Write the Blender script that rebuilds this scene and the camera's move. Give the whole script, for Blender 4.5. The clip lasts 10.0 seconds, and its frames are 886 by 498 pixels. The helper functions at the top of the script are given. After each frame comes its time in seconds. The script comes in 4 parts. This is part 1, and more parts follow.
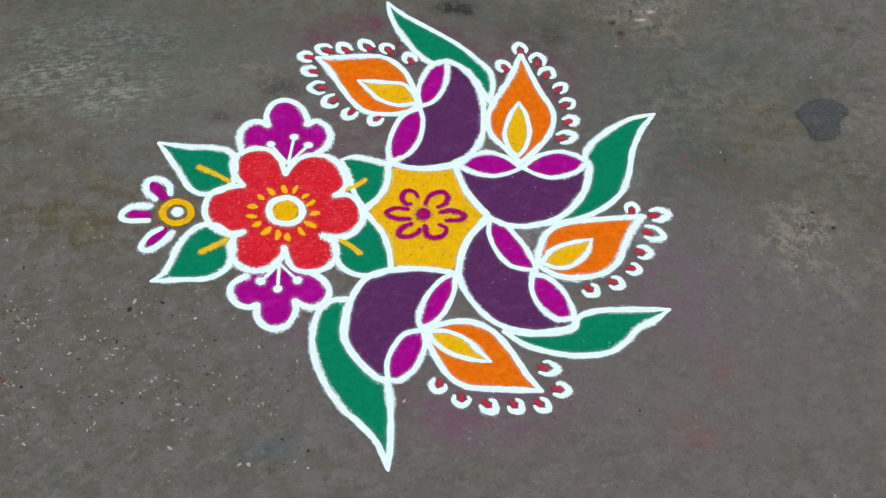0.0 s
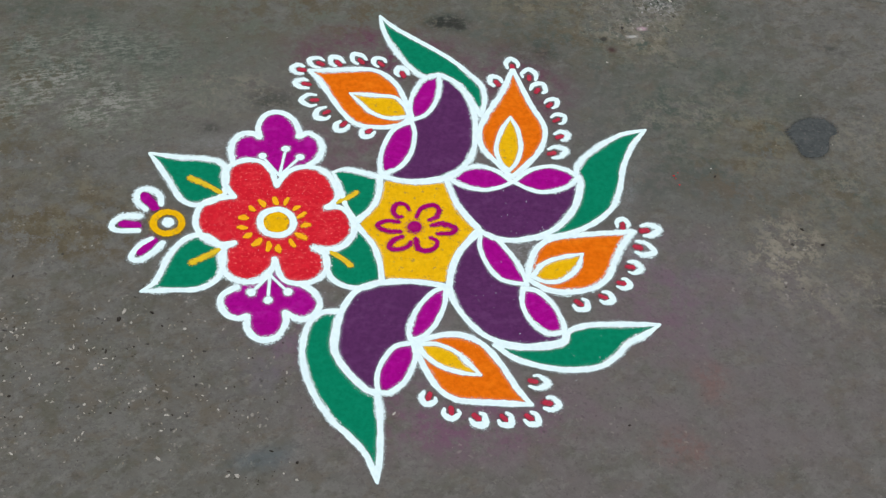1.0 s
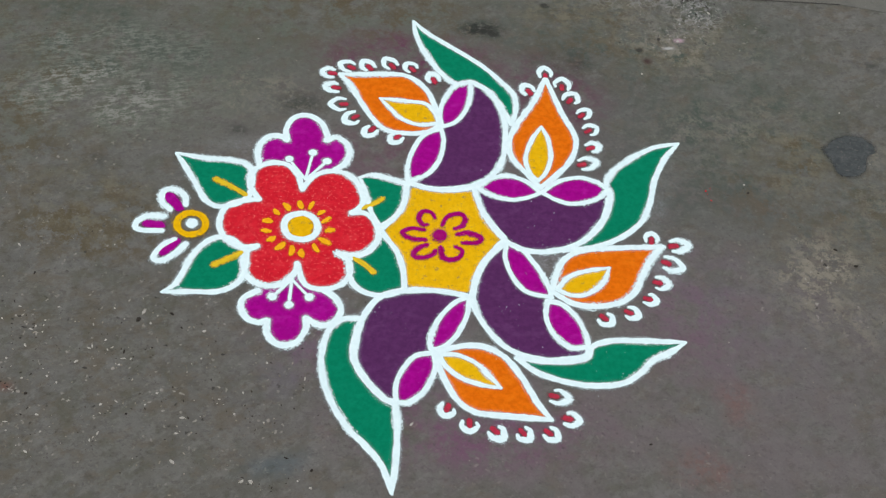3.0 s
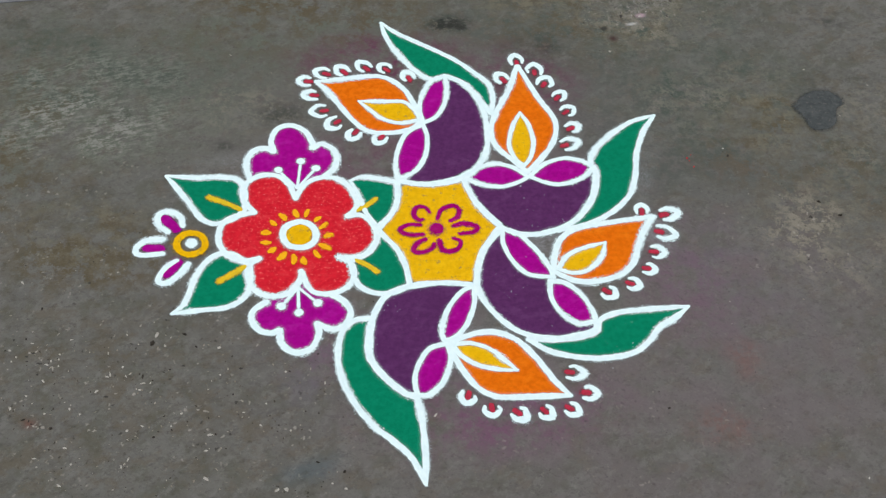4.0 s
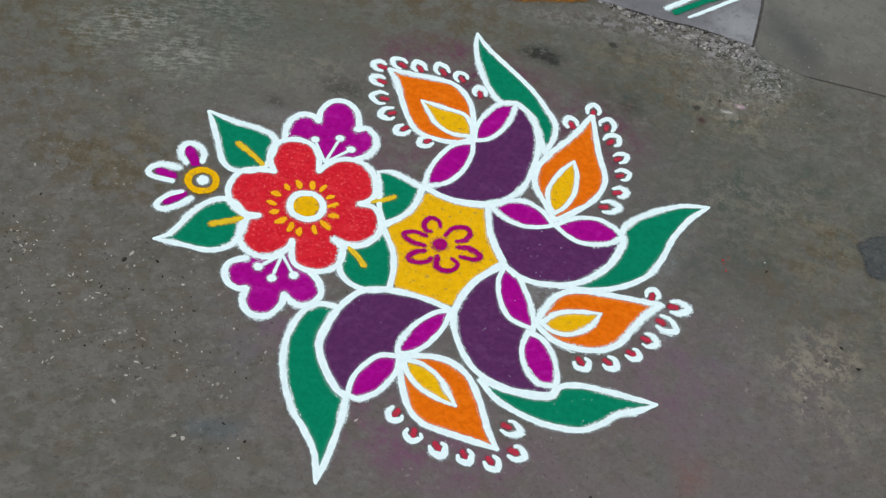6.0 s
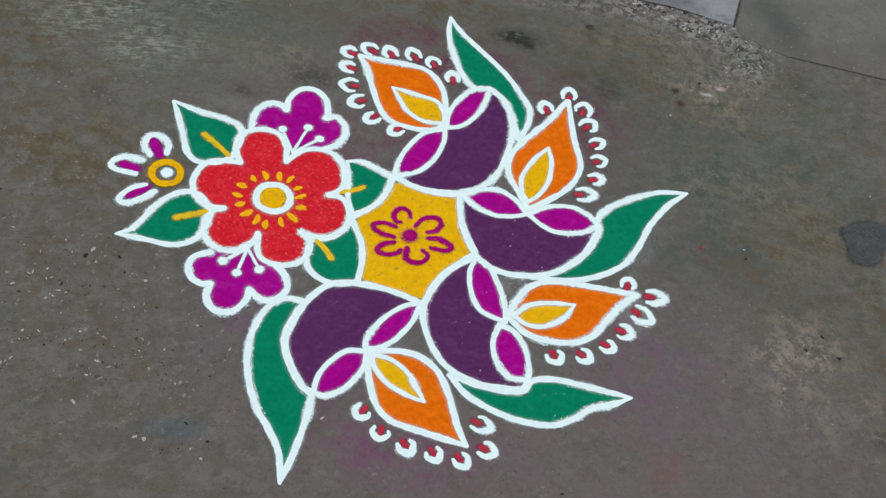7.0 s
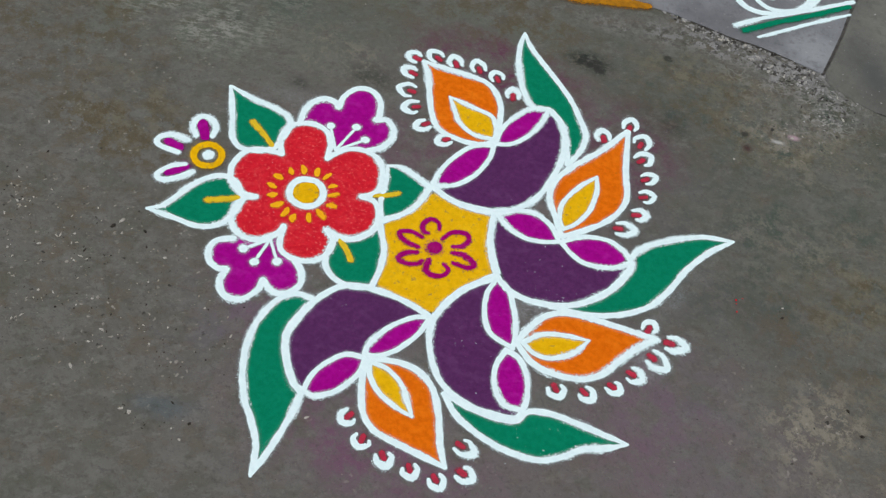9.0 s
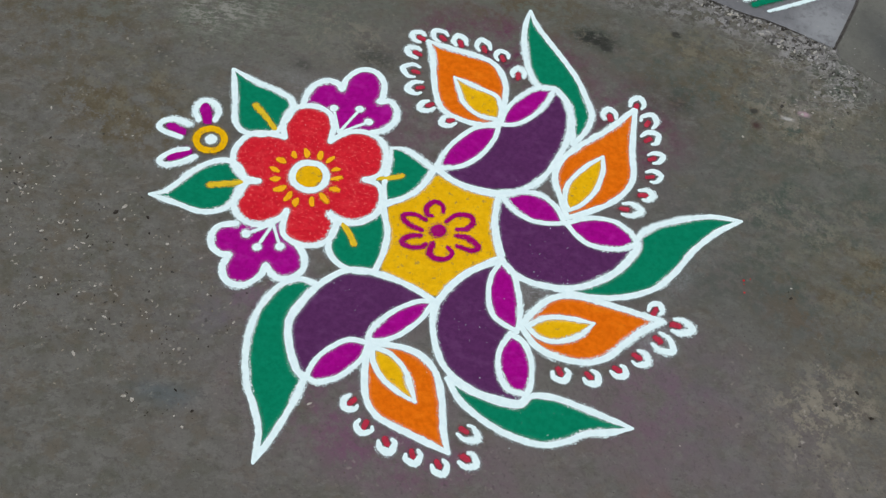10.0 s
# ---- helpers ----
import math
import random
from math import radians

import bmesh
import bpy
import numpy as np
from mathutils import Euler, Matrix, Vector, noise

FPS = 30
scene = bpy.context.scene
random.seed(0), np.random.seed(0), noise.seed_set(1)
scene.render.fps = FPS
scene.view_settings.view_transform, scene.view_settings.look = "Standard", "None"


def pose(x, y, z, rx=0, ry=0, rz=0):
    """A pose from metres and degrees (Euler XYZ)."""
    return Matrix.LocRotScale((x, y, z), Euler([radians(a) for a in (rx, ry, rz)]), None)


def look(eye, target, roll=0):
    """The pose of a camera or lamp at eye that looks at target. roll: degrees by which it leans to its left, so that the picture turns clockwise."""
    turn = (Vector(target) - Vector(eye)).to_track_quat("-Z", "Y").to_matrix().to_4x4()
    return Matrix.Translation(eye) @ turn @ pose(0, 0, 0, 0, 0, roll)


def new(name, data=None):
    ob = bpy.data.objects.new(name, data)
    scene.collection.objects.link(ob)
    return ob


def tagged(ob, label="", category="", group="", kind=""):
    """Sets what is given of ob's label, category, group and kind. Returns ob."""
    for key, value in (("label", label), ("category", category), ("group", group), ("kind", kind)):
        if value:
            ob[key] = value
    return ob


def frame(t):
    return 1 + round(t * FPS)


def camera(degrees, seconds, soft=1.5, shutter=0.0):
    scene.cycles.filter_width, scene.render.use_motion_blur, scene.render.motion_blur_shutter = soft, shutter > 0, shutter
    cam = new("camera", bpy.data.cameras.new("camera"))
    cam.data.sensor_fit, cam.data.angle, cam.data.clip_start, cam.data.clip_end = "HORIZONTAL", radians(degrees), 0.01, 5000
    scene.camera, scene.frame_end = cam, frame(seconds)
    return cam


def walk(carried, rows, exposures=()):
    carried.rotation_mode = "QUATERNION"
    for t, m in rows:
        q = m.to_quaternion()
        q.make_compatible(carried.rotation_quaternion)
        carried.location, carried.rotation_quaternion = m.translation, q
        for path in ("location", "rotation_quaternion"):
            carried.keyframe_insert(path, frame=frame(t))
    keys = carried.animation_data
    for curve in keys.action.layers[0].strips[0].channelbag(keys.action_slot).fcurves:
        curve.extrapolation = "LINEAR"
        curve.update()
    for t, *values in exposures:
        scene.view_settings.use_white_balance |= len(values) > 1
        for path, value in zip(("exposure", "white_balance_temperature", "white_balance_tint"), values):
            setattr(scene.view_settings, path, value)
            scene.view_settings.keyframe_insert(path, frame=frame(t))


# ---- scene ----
cam = camera(38.0, 10.0, soft=1.25)
PATH = [
    (0, (0.0502, 0.0444, 1.4191), (0.0346, 1.0531, 0.0509), 7.67),
    (0.3, (0.045, 0.0473, 1.4146), (0.0417, 1.0655, 0.0532), 8.22),
    (0.5, (0.0488, 0.0461, 1.4213), (0.0385, 1.0689, 0.0635), 8.11),
    (1, (0.0431, 0.0378, 1.4137), (0.0436, 1.0683, 0.0617), 8.97),
    (1.2, (0.0352, 0.0357, 1.4077), (0.0435, 1.0684, 0.0573), 9.44),
    (1.5, (0.0459, 0.1128, 1.4231), (0.0114, 1.1103, 0.0469), 9.66),
    (1.8, (0.0493, 0.1018, 1.4056), (-0.0024, 1.1087, 0.0368), 8.58),
    (2, (0.0534, 0.1062, 1.4178), (-0.0033, 1.0987, 0.0388), 8.76),
    (2.2, (0.0592, 0.0973, 1.4036), (-0.0054, 1.104, 0.0353), 8.69),
    (2.5, (0.0879, 0.0977, 1.4104), (0.0164, 1.0933, 0.0344), 9.15),
    (2.7, (0.084, 0.085, 1.399), (0.0122, 1.1005, 0.0450), 9.0),
    (3.8, (-0.0128, 0.0233, 1.4146), (0.0147, 1.059, 0.0668), 6.15),
    (4, (-0.0167, 0.024, 1.4095), (0.0093, 1.062, 0.0634), 5.59),
    (4.5, (-0.0272, 0.0243, 1.4047), (0.0073, 1.0622, 0.0588), 6.77),
    (5, (0.0295, 0.0458, 1.3994), (0.0047, 1.0773, 0.0483), 8.33),
    (5.2, (0.0753, 0.0551, 1.3872), (0.0181, 1.1063, 0.0524), 10.27),
    (6.3, (0.2879, 0.1103, 1.3923), (0.0231, 1.1022, 0.0373), 12.23),
    (6.5, (0.3042, 0.1142, 1.3827), (0.0375, 1.1007, 0.0241), 11.84),
    (6.7, (0.3176, 0.1204, 1.3705), (0.0464, 1.1039, 0.0107), 10.83),
    (7, (0.282, 0.1561, 1.3781), (0.0492, 1.1387, 0.0105), 11.86),
    (7.2, (0.2852, 0.1833, 1.3666), (0.0337, 1.1559, -0.0048), 11.25),
    (7.5, (0.2859, 0.2139, 1.3639), (0.0522, 1.147, -0.0378), 12.23),
    (7.7, (0.3219, 0.227, 1.3507), (0.0324, 1.1434, -0.0516), 11.82),
    (8, (0.3814, 0.2464, 1.3748), (0.0081, 1.1463, -0.0184), 12.49),
    (8.2, (0.4224, 0.2563, 1.3709), (0.0106, 1.1544, -0.0125), 11.61),
    (8.5, (0.4449, 0.261, 1.38), (0.0332, 1.1585, -0.0038), 11.11),
    (8.7, (0.4596, 0.2747, 1.3763), (0.0314, 1.1615, -0.0095), 9.43),
    (9, (0.4547, 0.2765, 1.3841), (0.0083, 1.1524, -0.0028), 8.3),
    (9.2, (0.4665, 0.2893, 1.3816), (-0.0042, 1.15, -0.0067), 7.23),
    (9.5, (0.4553, 0.286, 1.381), (0.0152, 1.1467, -0.0174), 8.46),
    (10, (0.4686, 0.3126, 1.3863), (0.0116, 1.1407, -0.0263), 6.16),
]
walk(cam, [(t, look(eye, target, roll)) for t, eye, target, roll in PATH],
     exposures=((0, 0.38), (2.5, 0.31), (4.5, 0.35), (6.5, 0.25), (7.5, 0.21), (10, 0.21)))

# ---- light: an even, overcast sky ----
SUN_HEIGHT, SUN_TURN = 62.0, 35.0
world = bpy.data.worlds.new("sky")
scene.world = world
world.use_nodes = True
wn, wl = world.node_tree.nodes, world.node_tree.links
sky = wn.new("ShaderNodeTexSky")
sky.sky_type, sky.sun_disc = "NISHITA", False
sky.sun_elevation, sky.sun_rotation = radians(SUN_HEIGHT), radians(SUN_TURN)
cloud = wn.new("ShaderNodeHueSaturation")
cloud.inputs["Saturation"].default_value = 0.22
wl.new(sky.outputs["Color"], cloud.inputs["Color"])
wl.new(cloud.outputs["Color"], wn["Background"].inputs["Color"])
wn["Background"].inputs["Strength"].default_value = 0.12
sun = new("sun", bpy.data.lights.new("sun", "SUN"))
sun.data.energy, sun.data.angle, sun.data.color = 1.1, radians(35), (0.95, 1.0, 0.99)
sun.matrix_world = pose(0, 0, 6, 90 - SUN_HEIGHT, 0, -SUN_TURN)

# ---- measures: the drawing is laid out in centimetres round the middle of its star ----
CX, CY = 0.0, 1.144
FILL, LINE, SLAB = 0.0007, 0.0010, 1.3


def spot(x, y, z=0.0):
    return Vector((CX + x / 100, CY + y / 100, z))


# ---- materials ----
class Nodes:
    """A short way to wire a node material."""

    def __init__(self, name, rough=0.95):
        self.mat = bpy.data.materials.new(name)
        self.mat.use_nodes = True
        self.tree = self.mat.node_tree
        self.shader = self.tree.nodes["Principled BSDF"]
        self.shader.inputs["Roughness"].default_value = rough
        self.shader.inputs["Specular IOR Level"].default_value = 0.25
        self.place = self.tree.nodes.new("ShaderNodeNewGeometry").outputs["Position"]

    def put(self, socket, value):
        if isinstance(value, bpy.types.NodeSocket):
            self.tree.links.new(value, socket)
        else:
            socket.default_value = value

    def noise(self, scale, detail=3.0, rough=0.55, at=None, warp=0.0):
        n = self.tree.nodes.new("ShaderNodeTexNoise")
        self.put(n.inputs["Vector"], at or self.place)
        n.inputs["Scale"].default_value, n.inputs["Detail"].default_value = scale, detail
        n.inputs["Roughness"].default_value, n.inputs["Distortion"].default_value = rough, warp
        return n.outputs["Fac"]

    def cells(self, scale, feature="F1", at=None):
        n = self.tree.nodes.new("ShaderNodeTexVoronoi")
        n.feature = feature
        self.put(n.inputs["Vector"], at or self.place)
        n.inputs["Scale"].default_value = scale
        return n.outputs["Distance"]

    def ramp(self, value, lo, hi, a=0.0, b=1.0):
        n = self.tree.nodes.new("ShaderNodeMapRange")
        n.interpolation_type = "SMOOTHSTEP"
        for key, v in zip(("Value", "From Min", "From Max", "To Min", "To Max"), (value, lo, hi, a, b)):
            self.put(n.inputs[key], v)
        return n.outputs["Result"]

    def sum(self, op, a, b=0.0):
        n = self.tree.nodes.new("ShaderNodeMath")
        n.operation = op
        self.put(n.inputs[0], a), self.put(n.inputs[1], b)
        return n.outputs[0]

    def mix(self, fac, a, b, how="MIX"):
        n = self.tree.nodes.new("ShaderNodeMix")
        n.data_type, n.blend_type = "RGBA", how
        for key, v in ((0, fac), (6, a), (7, b)):
            self.put(n.inputs[key], (*v, 1.0) if isinstance(v, tuple) else v)
        return n.outputs[2]

    def shifted(self, x, y, turn=0.0, sx=1.0, sy=1.0):
        """Position taken from the spot (x, y), turned and divided by sizes in centimetres."""
        n = self.tree.nodes.new("ShaderNodeMapping")
        n.vector_type = "TEXTURE"
        self.put(n.inputs["Vector"], self.place)
        n.inputs["Location"].default_value = spot(x, y)
        n.inputs["Rotation"].default_value = (0, 0, radians(turn))
        n.inputs["Scale"].default_value = (sx / 100, sy / 100, 1.0)
        return n.outputs["Vector"]

    def warped(self, amount, scale):
        """Position pushed about by noise."""
        n, v = self.tree.nodes.new("ShaderNodeTexNoise"), self.tree.nodes.new("ShaderNodeVectorMath")
        n.inputs["Scale"].default_value, n.inputs["Detail"].default_value = scale, 3.0
        self.put(n.inputs["Vector"], self.place)
        v.operation = "MULTIPLY_ADD"
        self.put(v.inputs[0], n.outputs["Color"]), self.put(v.inputs[2], self.place)
        v.inputs[1].default_value = (amount, amount, 0.0)
        return v.outputs["Vector"]

    def blob(self, x, y, sx, sy, turn=0.0, ragged=0.5, soft=0.6, grain=9.0):
        """1 inside a ragged spot of half-sizes sx, sy, falling to 0 outside."""
        n = self.tree.nodes.new("ShaderNodeVectorMath")
        n.operation = "LENGTH"
        self.put(n.inputs[0], self.shifted(x, y, turn, sx, sy))
        edge = self.sum("ADD", n.outputs["Value"], self.sum("MULTIPLY", self.sum("SUBTRACT", self.noise(grain, 5.0, 0.65), 0.5), 2 * ragged))
        return self.ramp(edge, 1.0 - soft, 1.0 + soft * 0.5, 1.0, 0.0)

    def bump(self, height, distance, strength=1.0):
        n = self.tree.nodes.new("ShaderNodeBump")
        n.inputs["Distance"].default_value, n.inputs["Strength"].default_value = distance, strength
        self.put(n.inputs["Height"], height)
        self.tree.links.new(n.outputs["Normal"], self.shader.inputs["Normal"])

    def colour(self, value):
        self.put(self.shader.inputs["Base Color"], (*value, 1.0) if isinstance(value, tuple) else value)


def powder(name, colour, deep, light, specks=0.0, speck_colour=(0.1, 0.09, 0.08), speck_size=260.0, cloud=0.25):
    """Loose coloured powder: grain, uneven cover and crumbling edges with dust strewn past them (the edge attribute is 0 in the middle of a line, 1 at its side)."""
    m = Nodes(name, 1.0)
    m.shader.inputs["Specular IOR Level"].default_value = 0.05
    grain = m.noise(800.0, 2.0, 0.7)
    clots = m.noise(130.0, 4.0, 0.65)
    c = m.mix(m.ramp(clots, 0.35, 0.62), deep, colour)
    c = m.mix(m.ramp(grain, 0.52, 0.75, 0.0, 0.40), c, light)
    c = m.mix(m.ramp(m.noise(24.0, 4.0, 0.6), 0.42, 0.66, 0.0, cloud), c, deep)
    c = m.mix(m.ramp(m.noise(48.0, 5.0, 0.65, at=m.shifted(31, 17, 20, 130, 80)), 0.50, 0.68, 0.0, cloud), c, light)
    if specks:
        c = m.mix(m.ramp(m.noise(speck_size, 4.0, 0.7), 0.70 - specks, 0.80 - specks, 0.0, 0.8), c, speck_colour)
    m.colour(c)
    m.bump(m.sum("ADD", grain, m.sum("MULTIPLY", clots, 2.0)), 0.0006, 0.6)
    edge = m.tree.nodes.new("ShaderNodeAttribute")
    edge.attribute_name = "edge"
    side = edge.outputs["Fac"]
    ragged = m.ramp(m.noise(38.0, 3.0), 0.42, 0.62, 0.25, 0.95)
    worn = m.sum("ADD", m.sum("MULTIPLY", m.sum("SUBTRACT", m.noise(520.0, 3.0, 0.65), 0.5), ragged),
                 m.sum("MULTIPLY", m.sum("SUBTRACT", m.noise(120.0, 2.0), 0.5), 0.32))
    body = m.ramp(m.sum("ADD", side, worn), 0.63, 0.74, 1.0, 0.0)
    film = m.ramp(m.sum("ADD", side, m.sum("MULTIPLY", worn, 0.6)), 0.62, 1.05, 0.38, 0.0)
    # dust beside the line, thicker in some places than in others
    stray = m.sum("MULTIPLY", m.ramp(side, 0.72, 1.65, 1.0, 0.0), m.ramp(m.noise(11.0, 3.0, 0.6), 0.42, 0.64, 0.25, 1.0))
    dust = m.sum("ADD", m.ramp(m.sum("ADD", m.noise(430.0, 4.0, 0.7), m.sum("MULTIPLY", stray, 0.30)), 0.64, 0.84, 0.0, 0.75), m.sum("MULTIPLY", stray, 0.13))
    dust = m.sum("MULTIPLY", dust, m.ramp(side, 1.25, 1.7, 1.0, 0.0))
    m.put(m.shader.inputs["Alpha"], m.sum("MAXIMUM", body, m.sum("MAXIMUM", film, dust)))
    return m.mat


WHITE = powder("white_powder", (0.82, 0.96, 0.967), (0.755, 0.90, 0.915), (0.86, 0.975, 0.975))
GREEN = powder("green_powder", (0.002, 0.210, 0.110), (0.001, 0.175, 0.090), (0.006, 0.25, 0.135), 0.03, (0.03, 0.09, 0.06))
PURPLE = powder("purple_powder", (0.104, 0.027, 0.108), (0.084, 0.021, 0.088), (0.142, 0.048, 0.148), 0.03, (0.19, 0.10, 0.19), 300.0, 0.45)
MAGENTA = powder("magenta_powder", (0.39, 0.002, 0.25), (0.31, 0.001, 0.20), (0.48, 0.020, 0.34), 0.03, (0.5, 0.12, 0.42), 240.0, 0.4)
ORANGE = powder("orange_powder", (0.82, 0.165, 0.004), (0.70, 0.125, 0.002), (0.9, 0.24, 0.012), 0.06, (0.50, 0.10, 0.01), 150.0, 0.3)
YELLOW = powder("yellow_powder", (0.86, 0.475, 0.004), (0.76, 0.40, 0.003), (0.92, 0.55, 0.012), 0.125, (0.40, 0.25, 0.05), 120.0, 0.35)
RED = powder("red_powder", (0.69, 0.017, 0.032), (0.58, 0.011, 0.024), (0.76, 0.05, 0.06), 0.13, (0.80, 0.13, 0.12), 230.0, 0.45)
CRIMSON = powder("crimson_powder", (0.50, 0.03, 0.065), (0.36, 0.03, 0.055), (0.6, 0.08, 0.11), 0.05, (0.3, 0.12, 0.12))
DASH = powder("amber_powder", (0.94, 0.45, 0.012), (0.88, 0.37, 0.008), (0.96, 0.55, 0.04))
VEIN = powder("ochre_powder", (0.80, 0.53, 0.02), (0.66, 0.45, 0.025), (0.85, 0.60, 0.06), 0.05, (0.1, 0.2, 0.08))
ROSE = powder("rose_powder", (0.36, 0.002, 0.15), (0.30, 0.002, 0.11), (0.46, 0.03, 0.22), 0.06, (0.6, 0.16, 0.12))
ORANGE_STRIPE = powder("orange_stripe_powder", (0.46, 0.19, 0.01), (0.30, 0.13, 0.012), (0.60, 0.27, 0.02), 0.08)


# where the yard is stained: middle, half-sizes (cm), turn and strength of each spot
STAINS = {
    "pale_moss": ((-50, 20, 32, 14, 8, 1.0), (-22, 35, 30, 11, 10, 0.8), (-66, 18, 16, 20, 0, 0.6)),
    "dark_moss": ((-52, 24, 24, 7, 10, 0.6), (36, 24, 24, 17, 30, 0.95), (20, 43, 22, 11, 0, 0.9), (58, 15, 22, 11, 0, 0.8), (34, 48, 16, 12, 30, 0.8), (-40, -2, 12, 6, 0, 0.4), (-60, 29, 10, 6, 0, 0.7), (33, 56, 7, 6, 60, 0.9), (26, 43, 8, 6, 0, 0.9), (40, 21, 7, 6, 0, 0.8)),
    "soil": ((49, 27, 6, 7, 0, 0.9), (20, 48, 12, 5, 10, 0.8), (-46, -8, 13, 8, 0, 1.0), (50, 19, 13, 10, 0, 0.7), (22, 47, 20, 11, 25, 0.7), (-22, 42, 22, 9, 0, 0.9), (-45, -28, 38, 22, 0, 0.22), (-68, 8, 18, 24, 0, 0.6), (66, 14, 16, 16, 0, 0.6), (-20, 36, 30, 8, 5, 0.4)),
    "ochre": ((22, 50, 11, 6, 15, 0.6), (29, 46, 9, 6, 0, 0.55), (36, 50, 7, 6, 0, 0.5), (48, 26, 8, 8, 0, 0.7), (-46, -5, 12, 7, 0, 0.6), (57, 10, 10, 8, 0, 0.6), (12, 49, 9, 5, 10, 0.7)),
    "lilac": ((38, -3, 9, 8, 0, 0.7), (44, -8, 10, 8, 0, 0.4), (-14, -24, 8, 7, 0, 0.5), (8, -22, 7, 5, 0, 0.4)),
    "dusted": ((14, -1, 4, 2.2, 20, 0.9), (31.6, 2.6, 2.6, 3.4, 0, 0.9), (30.0, 14, 1.4, 8, -10, 0.45), (9, -18, 4, 2.5, -20, 0.7), (-30, 9, 7, 2, 0, 0.3), (7, 9, 3, 3, 0, 0.7)),
    "mauve": ((30, -16, 46, 32, 10, 0.55), (-5, 8, 34, 30, 0, 0.4), (6, 4, 30, 34, 0, 0.55)),
    # no stain: where the painted light and shade of small relief lies
    "relief_flecks": ((-40, -28, 34, 20, 0, 1.0), (-52, -2, 20, 22, 0, 0.5), (20, -32, 40, 12, 0, 0.35), (30, 50, 16, 9, 20, 0.9), (53, 6, 14, 10, 0, 0.8)),
    "scratched": ((-52, 15, 15, 7, 8, 0.9), (-55, 24, 18, 6, 12, 0.5)),
    "worn": ((52, 21.3, 3.6, 2.4, 0, 0.4), (53, 6, 9, 7, 20, 0.95), (59, 1, 12, 7, 0, 0.5), (33, 45, 13, 6, 12, 0.5), (-30, 20, 9, 5, 0, 0.5), (64, 26, 9, 12, 0, 0.4), (40, 30, 16, 8, 25, 0.4)),
    "pebbly": ((33, 57, 8, 6, 60, 0.8), (24, 57.5, 10, 4, 22, 0.6), (29, 51, 10, 6, 20, 0.28)),
    "mortar": ((17, 58.5, 12, 3.0, 12, 0.9), (26, 59, 6, 4.2, 30, 1.0), (33, 58, 5, 5, 60, 0.55), (4, 53.5, 12, 2.6, 20, 0.5), (29, 51, 8, 5, 20, 0.3)),
    "dark": ((-0.5, 42.2, 3.6, 2.0, 12, 0.95), (-24, 19.4, 4.5, 3.0, 0, 0.45), (61, 36, 7, 3, 20, 0.3), (14, 38, 6, 3, 15, 0.4), (67, -1, 3, 2.5, 0, 0.5), (-67.7, 34.8, 2.6, 1.4, 0, 0.7), (61.8, 49.9, 3.4, 0.8, -5, 0.5), (-51.5, -3.5, 3.6, 1.8, 0, 0.4), (-48.6, 2.2, 3.0, 1.6, 0, 0.3), (-31.7, 12.4, 1.6, 1.2, 0, 0.4), (-48, 17, 3, 1.5, 0, 0.3)),
    "plum": ((-9, 32, 14, 6.5, 5, 0.9), (11, 30, 9, 8, 0, 0.75), (-10, 12, 9, 6, 0, 0.45)),
    "violet": ((9, -29, 16, 6, 10, 0.55), (35, -5, 9, 11, 0, 0.25), (-14, -20, 7, 6, 0, 0.35)),
    "rust": ((42, -17.7, 3, 3.5, 0, 0.32), (38, -28.3, 5, 3, 0, 0.4)),
}


